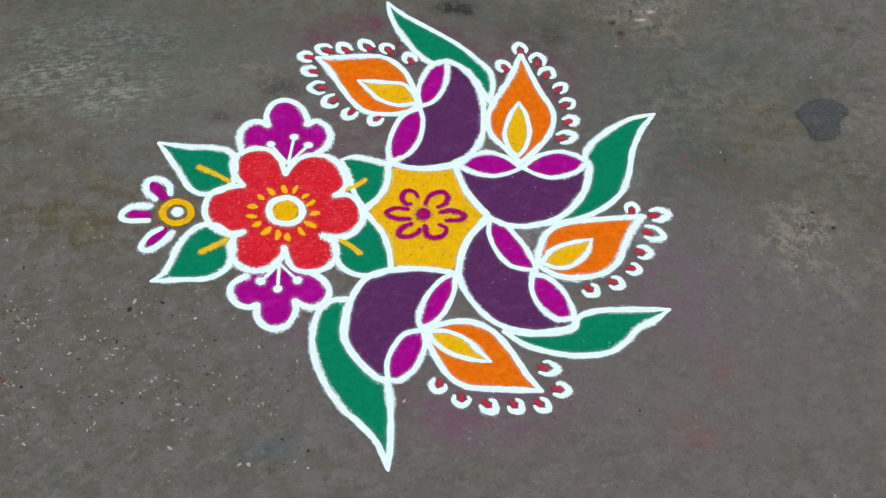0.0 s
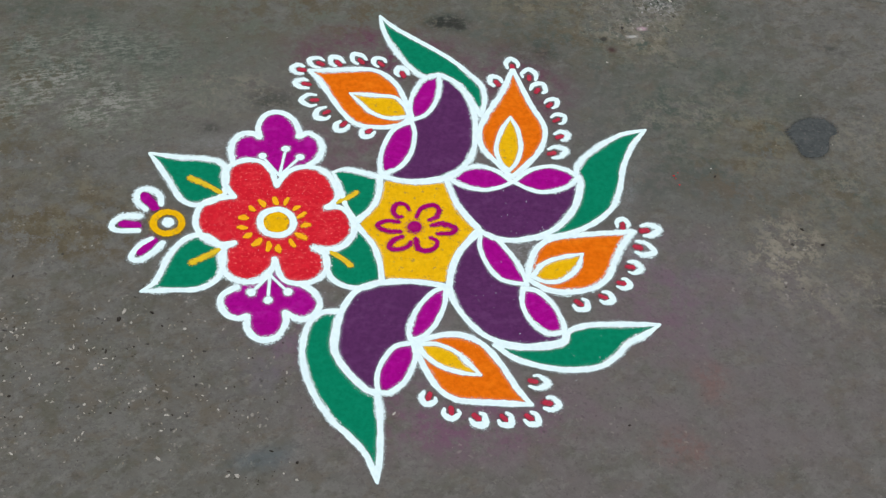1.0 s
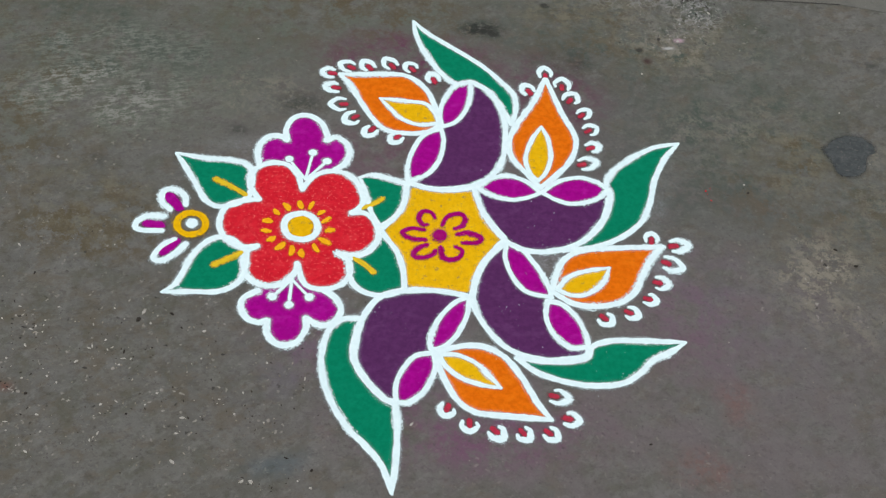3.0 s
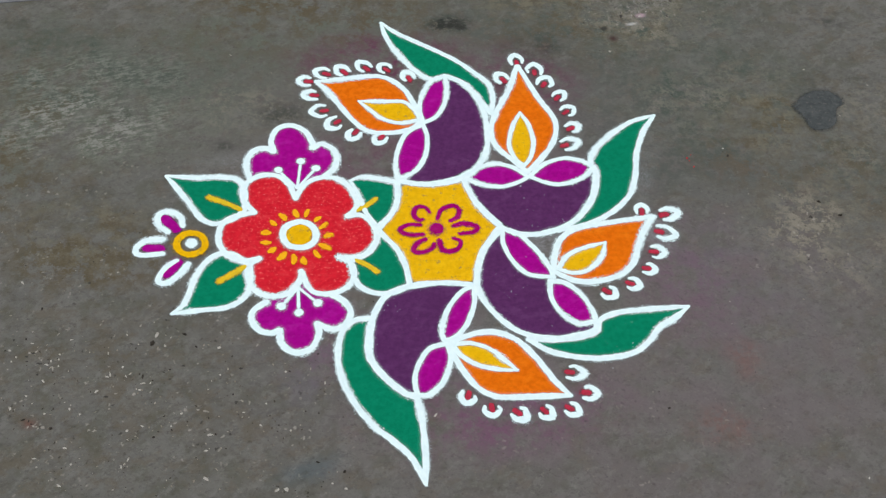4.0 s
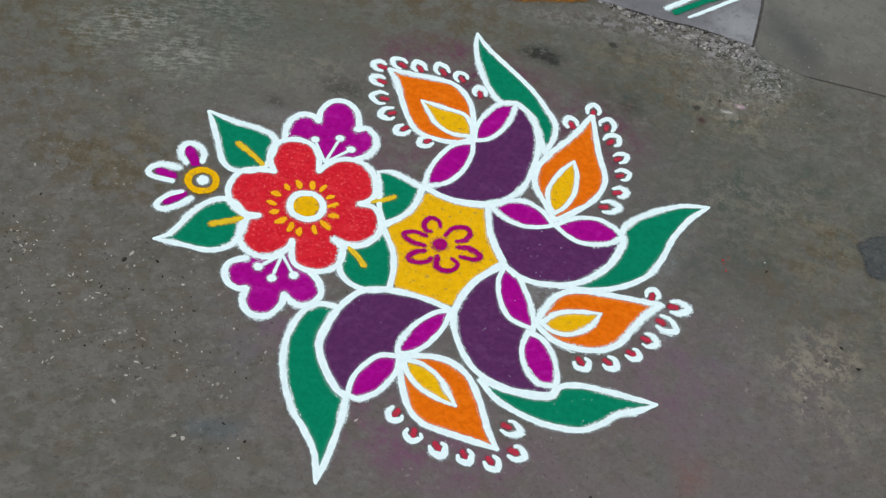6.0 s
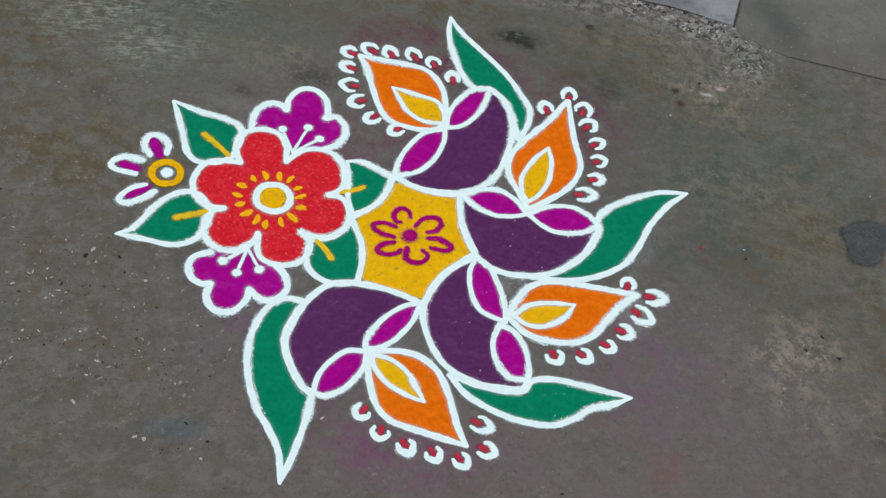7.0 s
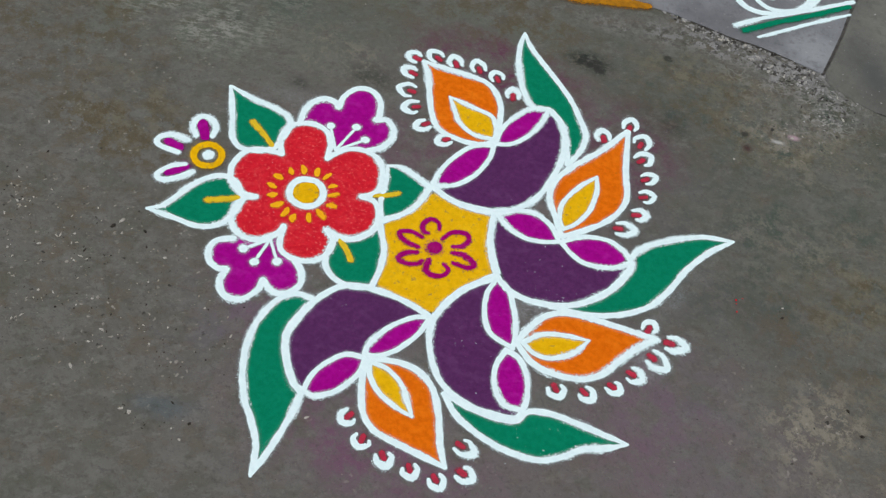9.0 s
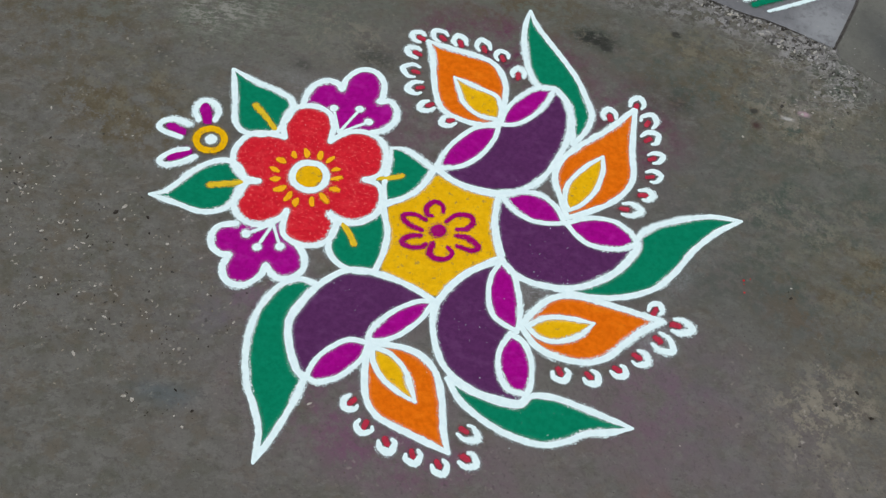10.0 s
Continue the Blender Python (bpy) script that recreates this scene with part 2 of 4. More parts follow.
def concrete():
    """Old stained concrete yard; the attributes named in STAINS say where each stain lies."""
    m = Nodes("stained_concrete", 0.93)

    def stain(name):
        n = m.tree.nodes.new("ShaderNodeAttribute")
        n.attribute_name = name
        return m.sum("MULTIPLY", n.outputs["Fac"], uneven)

    uneven = m.ramp(m.noise(14.0, 5.0, 0.65), 0.34, 0.62, 0.25, 1.5)
    mid, patchy = m.noise(17.0, 7.0, 0.68), m.noise(48.0, 7.0, 0.72)
    c = m.mix(m.ramp(m.noise(3.2, 4.0, 0.6), 0.35, 0.66), (0.113, 0.107, 0.090), (0.131, 0.124, 0.113))
    c = m.mix(m.ramp(mid, 0.42, 0.60, 0.0, 0.85), c, (0.150, 0.141, 0.127))
    # blotches of olive, brown and grey a few centimetres wide
    c = m.mix(m.ramp(m.noise(26.0, 6.0, 0.66), 0.48, 0.60, 0.0, 0.65), c, (0.100, 0.098, 0.074))
    c = m.mix(m.ramp(m.noise(20.0, 6.0, 0.7, at=m.shifted(40, 9, 20, 100, 70)), 0.50, 0.60, 0.0, 0.7), c, (0.128, 0.108, 0.082))
    c = m.mix(m.ramp(m.noise(30.0, 6.0, 0.72, at=m.shifted(-30, 70, 50, 100, 60)), 0.50, 0.62, 0.0, 0.65), c, (0.176, 0.165, 0.152))
    c = m.mix(m.ramp(m.noise(65.0, 6.0, 0.75, at=m.shifted(70, -30, 15, 130, 70)), 0.52, 0.64, 0.0, 0.55), c, (0.078, 0.074, 0.064))
    # mossy, greenish parts
    moss = m.ramp(m.sum("ADD", m.sum("MULTIPLY", patchy, 0.6), m.sum("MULTIPLY", mid, 0.4)), 0.40, 0.54)
    c = m.mix(m.sum("MULTIPLY", stain("pale_moss"), moss), c, (0.110, 0.120, 0.091))
    c = m.mix(m.sum("MULTIPLY", stain("dark_moss"), moss), c, (0.068, 0.083, 0.066))
    # brown dirt
    c = m.mix(m.sum("MULTIPLY", stain("soil"), m.ramp(m.noise(31.0, 7.0, 0.75), 0.44, 0.56)), c, (0.098, 0.078, 0.046))
    c = m.mix(m.sum("MULTIPLY", stain("ochre"), m.ramp(m.noise(37.0, 7.0, 0.72, at=m.shifted(5, 9, 0, 110, 90)), 0.43, 0.58)), c, (0.162, 0.142, 0.100))
    c = m.mix(m.sum("MULTIPLY", stain("lilac"), m.ramp(m.noise(22.0, 5.0, 0.65), 0.40, 0.60)), c, (0.140, 0.128, 0.150))
    # a mauve cast where coloured powder was swept away
    c = m.mix(stain("mauve"), c, (0.150, 0.122, 0.124))
    # pale worn places
    scuff = m.sum("ADD", m.sum("MULTIPLY", m.noise(58.0, 9.0, 0.8), 0.5), m.sum("MULTIPLY", m.noise(1.0, 6.0, 0.72, at=m.shifted(3, 3, 24, 2.0, 0.55)), 0.5))
    c = m.mix(m.sum("MULTIPLY", stain("scratched"), m.ramp(scuff, 0.46, 0.57)), c, (0.245, 0.240, 0.210))
    c = m.mix(m.sum("MULTIPLY", stain("worn"), m.ramp(m.noise(46.0, 9.0, 0.78), 0.46, 0.58)), c, (0.228, 0.202, 0.160))
    # pebbly aggregate laid bare round the slab's corner
    web = m.sum("MULTIPLY", m.ramp(m.cells(88.0, "DISTANCE_TO_EDGE", m.warped(0.02, 60.0)), 0.16, 0.02), m.ramp(m.noise(45.0, 5.0, 0.7), 0.44, 0.56))
    c = m.mix(m.sum("MULTIPLY", stain("pebbly"), web), c, (0.28, 0.27, 0.245))
    # dark spots
    c = m.mix(m.sum("MULTIPLY", stain("dark"), m.ramp(m.noise(90.0, 4.0, 0.7), 0.36, 0.54)), c, (0.026, 0.030, 0.024))
    for x, y, sx, sy in ((-0.3, 42.0, 2.0, 1.0), (1.6, 41.6, 1.0, 0.8), (24.5, 44.0, 0.7, 0.5), (8.6, 50.2, 0.9, 0.6)):
        c = m.mix(m.sum("MULTIPLY", m.blob(x, y, sx, sy, 12, 1.1, 0.6, 55.0), 0.85), c, (0.028, 0.028, 0.023))
    # faint spilt powder
    spill = m.ramp(m.noise(44.0, 6.0, 0.75), 0.34, 0.60)
    for name, tint in (("plum", (0.12, 0.040, 0.072)), ("violet", (0.165, 0.062, 0.122)), ("rust", (0.18, 0.085, 0.066))):
        c = m.mix(m.sum("MULTIPLY", stain(name), spill), c, tint)
    for x, y, sx, sy, turn, amount, tint in ((-48.2, -35.3, 1.2, 0.8, 0, 0.5, (0.16, 0.04, 0.03)), (-13.4, -38.8, 4.5, 1.6, 25, 0.55, (0.09, 0.115, 0.13)),
                                            (30.7, 47.8, 0.9, 0.5, 15, 0.9, (0.50, 0.33, 0.38)), (29.2, 45.6, 1.0, 0.35, 20, 0.9, (0.46, 0.44, 0.42)), (26, 41.8, 0.9, 0.8, 0, 0.9, (0.05, 0.016, 0.015))):
        c = m.mix(m.sum("MULTIPLY", m.blob(x, y, sx, sy, turn, 0.7, 0.9, 40.0), amount), c, tint)
    # crumbled pale mortar along the edge of the next slab
    mortar = stain("mortar")
    c = m.mix(m.sum("MULTIPLY", m.sum("MULTIPLY", mortar, m.ramp(m.noise(62.0, 5.0, 0.68), 0.47, 0.54)), 0.85), c, (0.270, 0.260, 0.256))
    c = m.mix(m.sum("MULTIPLY", m.sum("MULTIPLY", mortar, m.ramp(m.noise(88.0, 4.0, 0.65, at=m.shifted(13, 5, 0, 100, 100)), 0.53, 0.59)), 0.8), c, (0.042, 0.036, 0.034))
    # white powder dusted beside the lines
    c = m.mix(m.sum("MULTIPLY", stain("dusted"), m.ramp(m.sum("ADD", m.sum("MULTIPLY", m.noise(330.0, 4.0, 0.75), 0.6), m.sum("MULTIPLY", m.noise(75.0, 4.0, 0.7), 0.4)), 0.44, 0.64, 0.10, 0.42)), c, (0.40, 0.43, 0.445))
    # pale and dark flecks paint light and shade of grains and pits, clustered
    relief_flecks = m.sum("MULTIPLY", stain("relief_flecks"), m.ramp(m.noise(30.0, 4.0, 0.7), 0.43, 0.58, 0.0, 0.9))
    bent = m.warped(0.012, 130.0)
    c = m.mix(m.sum("MULTIPLY", m.ramp(m.cells(95.0, "F1", bent), 0.08, 0.25, 0.9, 0.0), relief_flecks), c, (0.34, 0.305, 0.265))
    c = m.mix(m.sum("MULTIPLY", m.ramp(m.cells(70.0, "F1", bent), 0.08, 0.20, 1.0, 0.0), relief_flecks), c, (0.034, 0.030, 0.026))
    # smears left by sweeping, grain, pits and specks over all
    fine, grit = m.noise(140.0, 6.0, 0.74), m.noise(430.0, 3.0, 0.8)
    c = m.mix(m.ramp(m.noise(1.0, 5.0, 0.7, at=m.shifted(0, 0, 28, 2.6, 0.75)), 0.54, 0.72, 0.0, 0.18), c, (0.205, 0.192, 0.168))
    c = m.mix(m.ramp(m.noise(1.0, 5.0, 0.7, at=m.shifted(9, 4, -35, 2.2, 0.7)), 0.30, 0.47, 0.30, 0.0), c, (0.068, 0.063, 0.052))
    c = m.mix(m.ramp(patchy, 0.30, 0.47, 0.45, 0.0), c, (0.072, 0.066, 0.053))
    c = m.mix(m.ramp(patchy, 0.55, 0.74, 0.0, 0.40), c, (0.20, 0.184, 0.165))
    c = m.mix(m.ramp(fine, 0.28, 0.46, 0.55, 0.0), c, (0.056, 0.050, 0.043))
    c = m.mix(m.ramp(fine, 0.56, 0.74, 0.0, 0.46), c, (0.225, 0.21, 0.185))
    c = m.mix(m.ramp(grit, 0.68, 0.82, 0.0, 0.4), c, (0.27, 0.25, 0.22))
    c = m.mix(m.ramp(m.noise(190.0, 4.0, 0.7), 0.68, 0.76, 0.0, 0.8), c, (0.028, 0.025, 0.021))
    m.colour(c)
    m.bump(m.sum("ADD", m.sum("MULTIPLY", patchy, 1.5), m.sum("ADD", fine, m.sum("MULTIPLY", grit, 0.35))), 0.0026, 0.6)
    return m.mat


def slab_concrete(name, base, warm, dark, stains=()):
    m = Nodes(name, 0.9)
    mid, patchy, fine = m.noise(14.0, 6.0, 0.68), m.noise(60.0, 6.0, 0.72), m.noise(170.0, 5.0, 0.78)
    c = m.mix(m.ramp(mid, 0.35, 0.66), base, warm)
    for x, y, sx, sy, turn, amount, tint in stains:
        c = m.mix(m.sum("MULTIPLY", m.blob(x, y, sx, sy, turn, 0.8, 0.9, 16.0), amount), c, tint)
    c = m.mix(m.ramp(patchy, 0.32, 0.50, 0.5, 0.0), c, dark)
    c = m.mix(m.ramp(fine, 0.30, 0.46, 0.3, 0.0), c, (0.07, 0.066, 0.064))
    c = m.mix(m.ramp(fine, 0.58, 0.75, 0.0, 0.4), c, (0.26, 0.25, 0.245))
    c = m.mix(m.ramp(m.noise(170.0, 2.0), 0.70, 0.76, 0.0, 0.8), c, (0.4, 0.38, 0.36))
    m.colour(c)
    m.bump(m.sum("ADD", patchy, fine), 0.002, 0.5)
    return m.mat


def plain(name, dark, light, scale, rough=0.95):
    m = Nodes(name, rough)
    c = m.mix(m.ramp(m.noise(scale, 4.0, 0.7), 0.35, 0.65), dark, light)
    m.colour(m.mix(m.ramp(m.noise(scale * 5, 3.0), 0.4, 0.7, 0.0, 0.35), c, light))
    m.bump(m.noise(scale * 2, 4.0), 0.001, 0.6)
    return m.mat


def grit_material(pale):
    """Grains that differ one by one, from dark earth to pale mortar."""
    m = Nodes("mortar_crumb" if pale else "mixed_grit", 0.95)
    ramp = m.tree.nodes.new("ShaderNodeValToRGB")
    geo = m.tree.nodes.new("ShaderNodeNewGeometry")
    m.tree.links.new(geo.outputs["Random Per Island"], ramp.inputs["Fac"])
    ramp.color_ramp.elements[0].color, ramp.color_ramp.elements[1].color = (0.03, 0.025, 0.02, 1), (0.48, 0.44, 0.38, 1)
    for at, c in (((0.25, (0.11, 0.105, 0.10, 1)), (0.55, (0.23, 0.22, 0.212, 1)), (0.9, (0.34, 0.325, 0.312, 1))) if pale else ((0.40, (0.05, 0.04, 0.03, 1)), (0.55, (0.15, 0.125, 0.095, 1)), (0.85, (0.29, 0.25, 0.20, 1)))):
        ramp.color_ramp.elements.new(at).color = c
    m.colour(ramp.outputs["Color"])
    return m.mat


CONCRETE = concrete()
SLAB_GREY = slab_concrete("grey_slab_concrete", (0.158, 0.158, 0.168), (0.225, 0.226, 0.238), (0.105, 0.102, 0.108), ((27, 66, 5, 5, 0, 0.55, (0.34, 0.35, 0.36)), (14, 64, 9, 3, 30, 0.3, (0.12, 0.11, 0.11))))
SLAB_WARM = slab_concrete("worn_slab_concrete", (0.122, 0.120, 0.106), (0.160, 0.155, 0.136), (0.090, 0.088, 0.076), ((36, 66, 10, 3.2, -50, 0.9, (0.080, 0.082, 0.078)), (40, 78, 8, 6, 0, 0.5, (0.19, 0.185, 0.16)), (50, 64, 16, 3.5, 8, 0.5, (0.13, 0.115, 0.095))))
DIRT = plain("joint_dirt", (0.030, 0.026, 0.024), (0.085, 0.076, 0.07), 120.0)
OLD_TAR = powder("old_filler", (0.078, 0.083, 0.082), (0.056, 0.061, 0.062), (0.105, 0.108, 0.104), 0.14, (0.12, 0.115, 0.105), 160.0, 0.6)
GRIT = grit_material(0)
CRUMB = grit_material(1)
# near-black colour that carries the shade of small pits
PIT_DARK = plain("pit_dark", (0.016, 0.013, 0.010), (0.045, 0.036, 0.028), 300.0)
PALE = plain("pale_mortar_bit", (0.30, 0.27, 0.23), (0.52, 0.48, 0.43), 300.0)


# ---- building blocks ----
def curve(knots, closed=False, step=0.35):
    """Smooth runs through the knots (cm); a third number marks a corner, where one run ends and the next begins."""
    k = [Vector(p[:2]) for p in knots]
    n = len(k)
    corners = [i for i, p in enumerate(knots) if len(p) > 2]
    if closed:
        if not corners:
            spans = [[i % n for i in range(n + 1)]]
        else:
            spans = [[(a + j) % n for j in range(((b - a) % n or n) + 1)] for a, b in zip(corners, corners[1:] + corners[:1])]
    else:
        stops = sorted({0, n - 1, *corners})
        spans = [list(range(a, b + 1)) for a, b in zip(stops, stops[1:])]
    runs = []
    for span in spans:
        p = [k[i] for i in span]
        loop = closed and not corners
        ext = [p[-2] if loop else 2 * p[0] - p[1]] + p + [p[1] if loop else 2 * p[-1] - p[-2]]
        out = [p[0]]
        for i in range(1, len(ext) - 2):
            a, b, c, d = ext[i - 1:i + 3]
            parts = max(3, int((c - b).length / step))
            for s in range(1, parts + 1):
                t = s / parts
                out.append(0.5 * (2 * b + (c - a) * t + (2 * a - 5 * b + 4 * c - d) * t * t + (3 * b - a - 3 * c + d) * t ** 3))
        runs.append(out)
    return runs


def thing(name, label, category, group="", at=(0, 0)):
    ob = new(name)
    ob.empty_display_size = 0.02
    ob.location = spot(*at)
    return tagged(ob, label, category, group or "motifs of the rangoli")


def base_of(ob):
    return ob.location if ob.parent is None else base_of(ob.parent)


def mesh_part(name, verts, faces, material, parent, label="", edge=None, smooth=True):
    origin = base_of(parent) if parent else Vector((0, 0, 0))
    data = bpy.data.meshes.new(name)
    data.from_pydata([Vector(v) - origin for v in verts], [], faces)
    data.materials.append(material)
    for p in data.polygons:
        p.use_smooth = smooth
    if edge:
        layer = data.attributes.new("edge", "FLOAT", "POINT")
        layer.data.foreach_set("value", edge)
    ob = new(name, data)
    ob.parent = parent
    return tagged(ob, label)


PROFILE = ((-1.7, 0.0), (-1.0, 0.04), (-0.72, 0.3), (-0.36, 0.85), (0.0, 1.0), (0.36, 0.85), (0.72, 0.3), (1.0, 0.04), (1.7, 0.0))
TIPS = ((1.7, 0.35), (1.3, 0.62), (0.95, 0.8), (0.5, 0.95))


def ribbon(runs, width, lift, verts, faces, edge, low=LINE, high=0.0018, loop=False, taper=0.0, point=0.0):
    """Adds heaped lines of powder along the runs to the lists."""
    half = width / 2 * 1.42
    lift += random.uniform(0.0, 0.07)
    for number, run in enumerate(runs):
        cum, pts = 0.0, list(run)
        length = sum((b - a).length for a, b in zip(pts, pts[1:]))
        rows = []
        for i, p in enumerate(pts):
            if i:
                cum += (p - pts[i - 1]).length
            d = (pts[(i + 1) % (len(pts) - 1)] - pts[i - 1 if i else len(pts) - 2]) if loop else pts[min(i + 1, len(pts) - 1)] - pts[max(i - 1, 0)]
            d.normalize()
            w = half * (1 + 0.22 * noise.noise(Vector((p.x * 0.45, p.y * 0.45, 3.0))) + 0.08 * noise.noise(Vector((p.x * 1.7, p.y * 1.7, 7.0))))
            w *= 1 - taper * (1 - math.sin(math.pi * min(1.0, cum / max(length, 0.01))))
            if point:
                near = min(cum if number == 0 else 9.0, length - cum if number == len(runs) - 1 else 9.0)
                w *= 1 - point * (1 - min(1.0, near / 2.2))
            shift = 0.05 * width * noise.noise(Vector((p.x * 0.8, p.y * 0.8, 11.0)))
            rows.append((p, d, w, 0.0, 1.0, shift))
        if not loop:
            (p, d, w, _, _, s), (q, e, v, _, _, r) = rows[0], rows[-1]
            head = [(p - d * w * back, d, w, back, side, s) for back, side in TIPS]
            tail = [(q + e * v * back, e, v, back, side, r) for back, side in reversed(TIPS)]
            rows = head + rows + tail
        first = len(verts)
        for p, d, w, back, side, shift in rows:
            across = Vector((-d.y, d.x))
            for u, h in PROFILE:
                q = p + across * (u * side * w + shift)
                top = lift / 1000 + low + (high - low) * h * max(0.0, 1 - back * back) * (1 + 0.25 * noise.noise(Vector((q.x * 2.5, q.y * 2.5, 1))))
                verts.append(spot(q.x, q.y, top)), edge.append(math.hypot(back, u * side))
        m = len(PROFILE)
        for i in range(len(rows) - 1):
            for j in range(m - 1):
                a = first + i * m + j
                faces.append((a, a + m, a + m + 1, a + 1))


def line(parent, name, knots, width, material, lift=0.0, closed=False, label="", taper=0.0, point=0.0):
    verts, faces, edge = [], [], []
    ribbon(curve(knots, closed), width, lift, verts, faces, edge, loop=closed and not any(len(k) > 2 for k in knots), taper=taper, point=point)
    return mesh_part(name, verts, faces, material, parent, label, edge)


def fill(parent, name, knots, material, lift=0.0, label=""):
    """A flat heap of powder inside the knots, with a low side all round and an uneven top."""
    rim = [p for run in curve(knots, True, 0.5) for p in run[:-1]]
    bm = bmesh.new()
    top = [bm.verts.new(spot(p.x, p.y, FILL + lift / 1000)) for p in rim]
    face = bm.faces.new(top)
    face.normal_update()
    if face.normal.z < 0:
        face.normal_flip()
    low = [bm.verts.new(spot(p.x, p.y, 0.0)) for p in rim]
    for i in range(len(rim)):
        j = (i + 1) % len(rim)
        bm.faces.new((low[i], low[j], top[j], top[i]))
    bmesh.ops.triangulate(bm, faces=[face], ngon_method="EAR_CLIP")
    bmesh.ops.recalc_face_normals(bm, faces=bm.faces)
    origin = base_of(parent)
    for v in bm.verts:
        v.co -= origin
    data = bpy.data.meshes.new(name)
    bm.to_mesh(data)
    bm.free()
    data.materials.append(material)
    ob = new(name, data)
    ob.parent = parent
    return tagged(ob, label)


def round_knots(c, r, n=12):
    return [(c[0] + r * (1 + random.uniform(-0.04, 0.04)) * math.cos(2 * math.pi * i / n), c[1] + r * (1 + random.uniform(-0.04, 0.04)) * math.sin(2 * math.pi * i / n)) for i in range(n)]


def ring(parent, name, c, r, width, material, label="", lift=0.25):
    return line(parent, name, round_knots(c, r), width, material, lift, True, label)


def disc(parent, name, c, r, material, label="", lift=0.1):
    """A round heap of powder with a crumbling rim."""
    verts, faces, edge = [spot(*c, FILL + 0.0012 + lift / 1000)], [], [0.0]
    n, rings = 28, ((0.45, 0.3, 0.9), (0.8, 0.55, 0.6), (1.0, 0.7, 0.3), (1.3, 1.0, 0.05), (1.9, 1.7, 0.0))
    for f, e, h in rings:
        for i in range(n):
            a = 2 * math.pi * i / n
            q = (c[0] + f * r * math.cos(a), c[1] + f * r * math.sin(a))
            verts.append(spot(*q, FILL + 0.0005 + 0.0007 * h + lift / 1000)), edge.append(e)
    for i in range(n):
        j = (i + 1) % n
        faces.append((0, 1 + i, 1 + j))
        for k in range(len(rings) - 1):
            a = 1 + k * n
            faces.append((a + i, a + n + i, a + n + j, a + j))
    return mesh_part(name, verts, faces, material, parent, label, edge)


# ---- motifs of the drawing ----
OUTLINE = 0.88
SMALL_LEAF = "small green powder leaf with white outline and yellow vein"
LARGE_LEAF = "long curved green powder leaf with thick white outline"


def middle(knots):
    return sum(k[0] for k in knots) / len(knots), sum(k[1] for k in knots) / len(knots)


def petal(parent, knots):
    body = fill(parent, "petal", knots + [(-18.9, -3.1, 1)], RED, 0.1)
    line(body, "outline", knots, 0.86, WHITE, 0.2, label="white powder outline")


def dashes(parent, c, ends):
    """Short dabs that point at the middle, each of its own length, width and slant."""
    for x, y in ends:
        d = Matrix.Rotation(random.uniform(-0.3, 0.3), 2) @ Vector((x - c[0], y - c[1])).normalized() * random.uniform(0.36, 0.66)
        bend = Vector((-d.y, d.x)) * random.uniform(-0.25, 0.25)
        line(parent, "dash", [(x - d.x, y - d.y), (x + bend.x, y + bend.y), (x + d.x, y + d.y)], random.uniform(0.62, 0.95), DASH, 0.3, taper=random.uniform(0.1, 0.5))


def leaf(knots, label, group, vein=None):
    ob = thing("powder_leaf", label, "rangoli leaf", group, middle(knots))
    body = fill(ob, "leaf_fill", knots, GREEN, 0.0)
    line(ob, "outline", knots, OUTLINE * 0.96, WHITE, 0.0, True, "white powder outline", point=0.5)
    if vein:
        line(body, "vein", vein, 0.72, VEIN, 0.1, label="thin yellow powder vein")


def blossom(outline, base, stamens, foot):
    ob = thing("powder_blossom", "magenta three-lobed powder blossom with white outline and stamens", "rangoli blossom", "magenta blossoms", middle(outline))
    fill(ob, "petal_fill", outline + base, MAGENTA, 0.05)
    line(ob, "outline", outline, 0.92, WHITE, 0.1, label="white powder outline")
    for s in stamens:
        stem = line(ob, "stamen", [foot, ((foot[0] + s[0]) / 2, (foot[1] + s[1]) / 2), s], 0.42, WHITE, 0.2, label="white powder stamen")
        disc(stem, "stamen_tip", s, 0.62, WHITE, lift=0.5)


def powder_star(knots):
    ob = thing("powder_star", "yellow six-pointed powder star with a magenta flower inside", "rangoli star", at=(0, 0))
    fill(ob, "star_fill", knots, YELLOW, 0.02)
    line(ob, "outline", knots, 0.62, WHITE, 0.05, True, "white powder outline")
    return ob


def drop_petal(parent, outline, core):
    part = line(parent, "drop_petal", outline, 0.9, WHITE, 0.1, label="white powder drop with magenta core")
    line(part, "core", core, 1.55, MAGENTA, -0.2, label="magenta powder core")


def oil_lamp(bowl, inner, rim_a, rim_b, flame, inner_flame):
    ob = thing("powder_oil_lamp", "purple oil lamp drawn in powder with orange flame", "rangoli lamp", "oil lamps round the star", middle(bowl))
    body = fill(ob, "bowl", bowl + inner, PURPLE, 0.04, "dark purple powder bowl")
    line(body, "outline", bowl, OUTLINE, WHITE, 0.05, label="white powder outline")
    for rim in (rim_a, rim_b):
        petal_part = fill(ob, "rim_petal", rim, MAGENTA, 0.12, "magenta powder petal on the rim")
        line(petal_part, "outline", rim, 0.72, WHITE, 0.12, True)
    fire = fill(ob, "flame", flame, ORANGE, 0.0, "orange powder flame")
    line(fire, "outline", flame, 0.88, WHITE, 0.08, True, point=0.3)
    core = fill(ob, "flame_core", inner_flame, YELLOW, 0.15, "yellow powder core of the flame")
    line(core, "outline", inner_flame, 0.72, WHITE, 0.14, True, point=0.45)


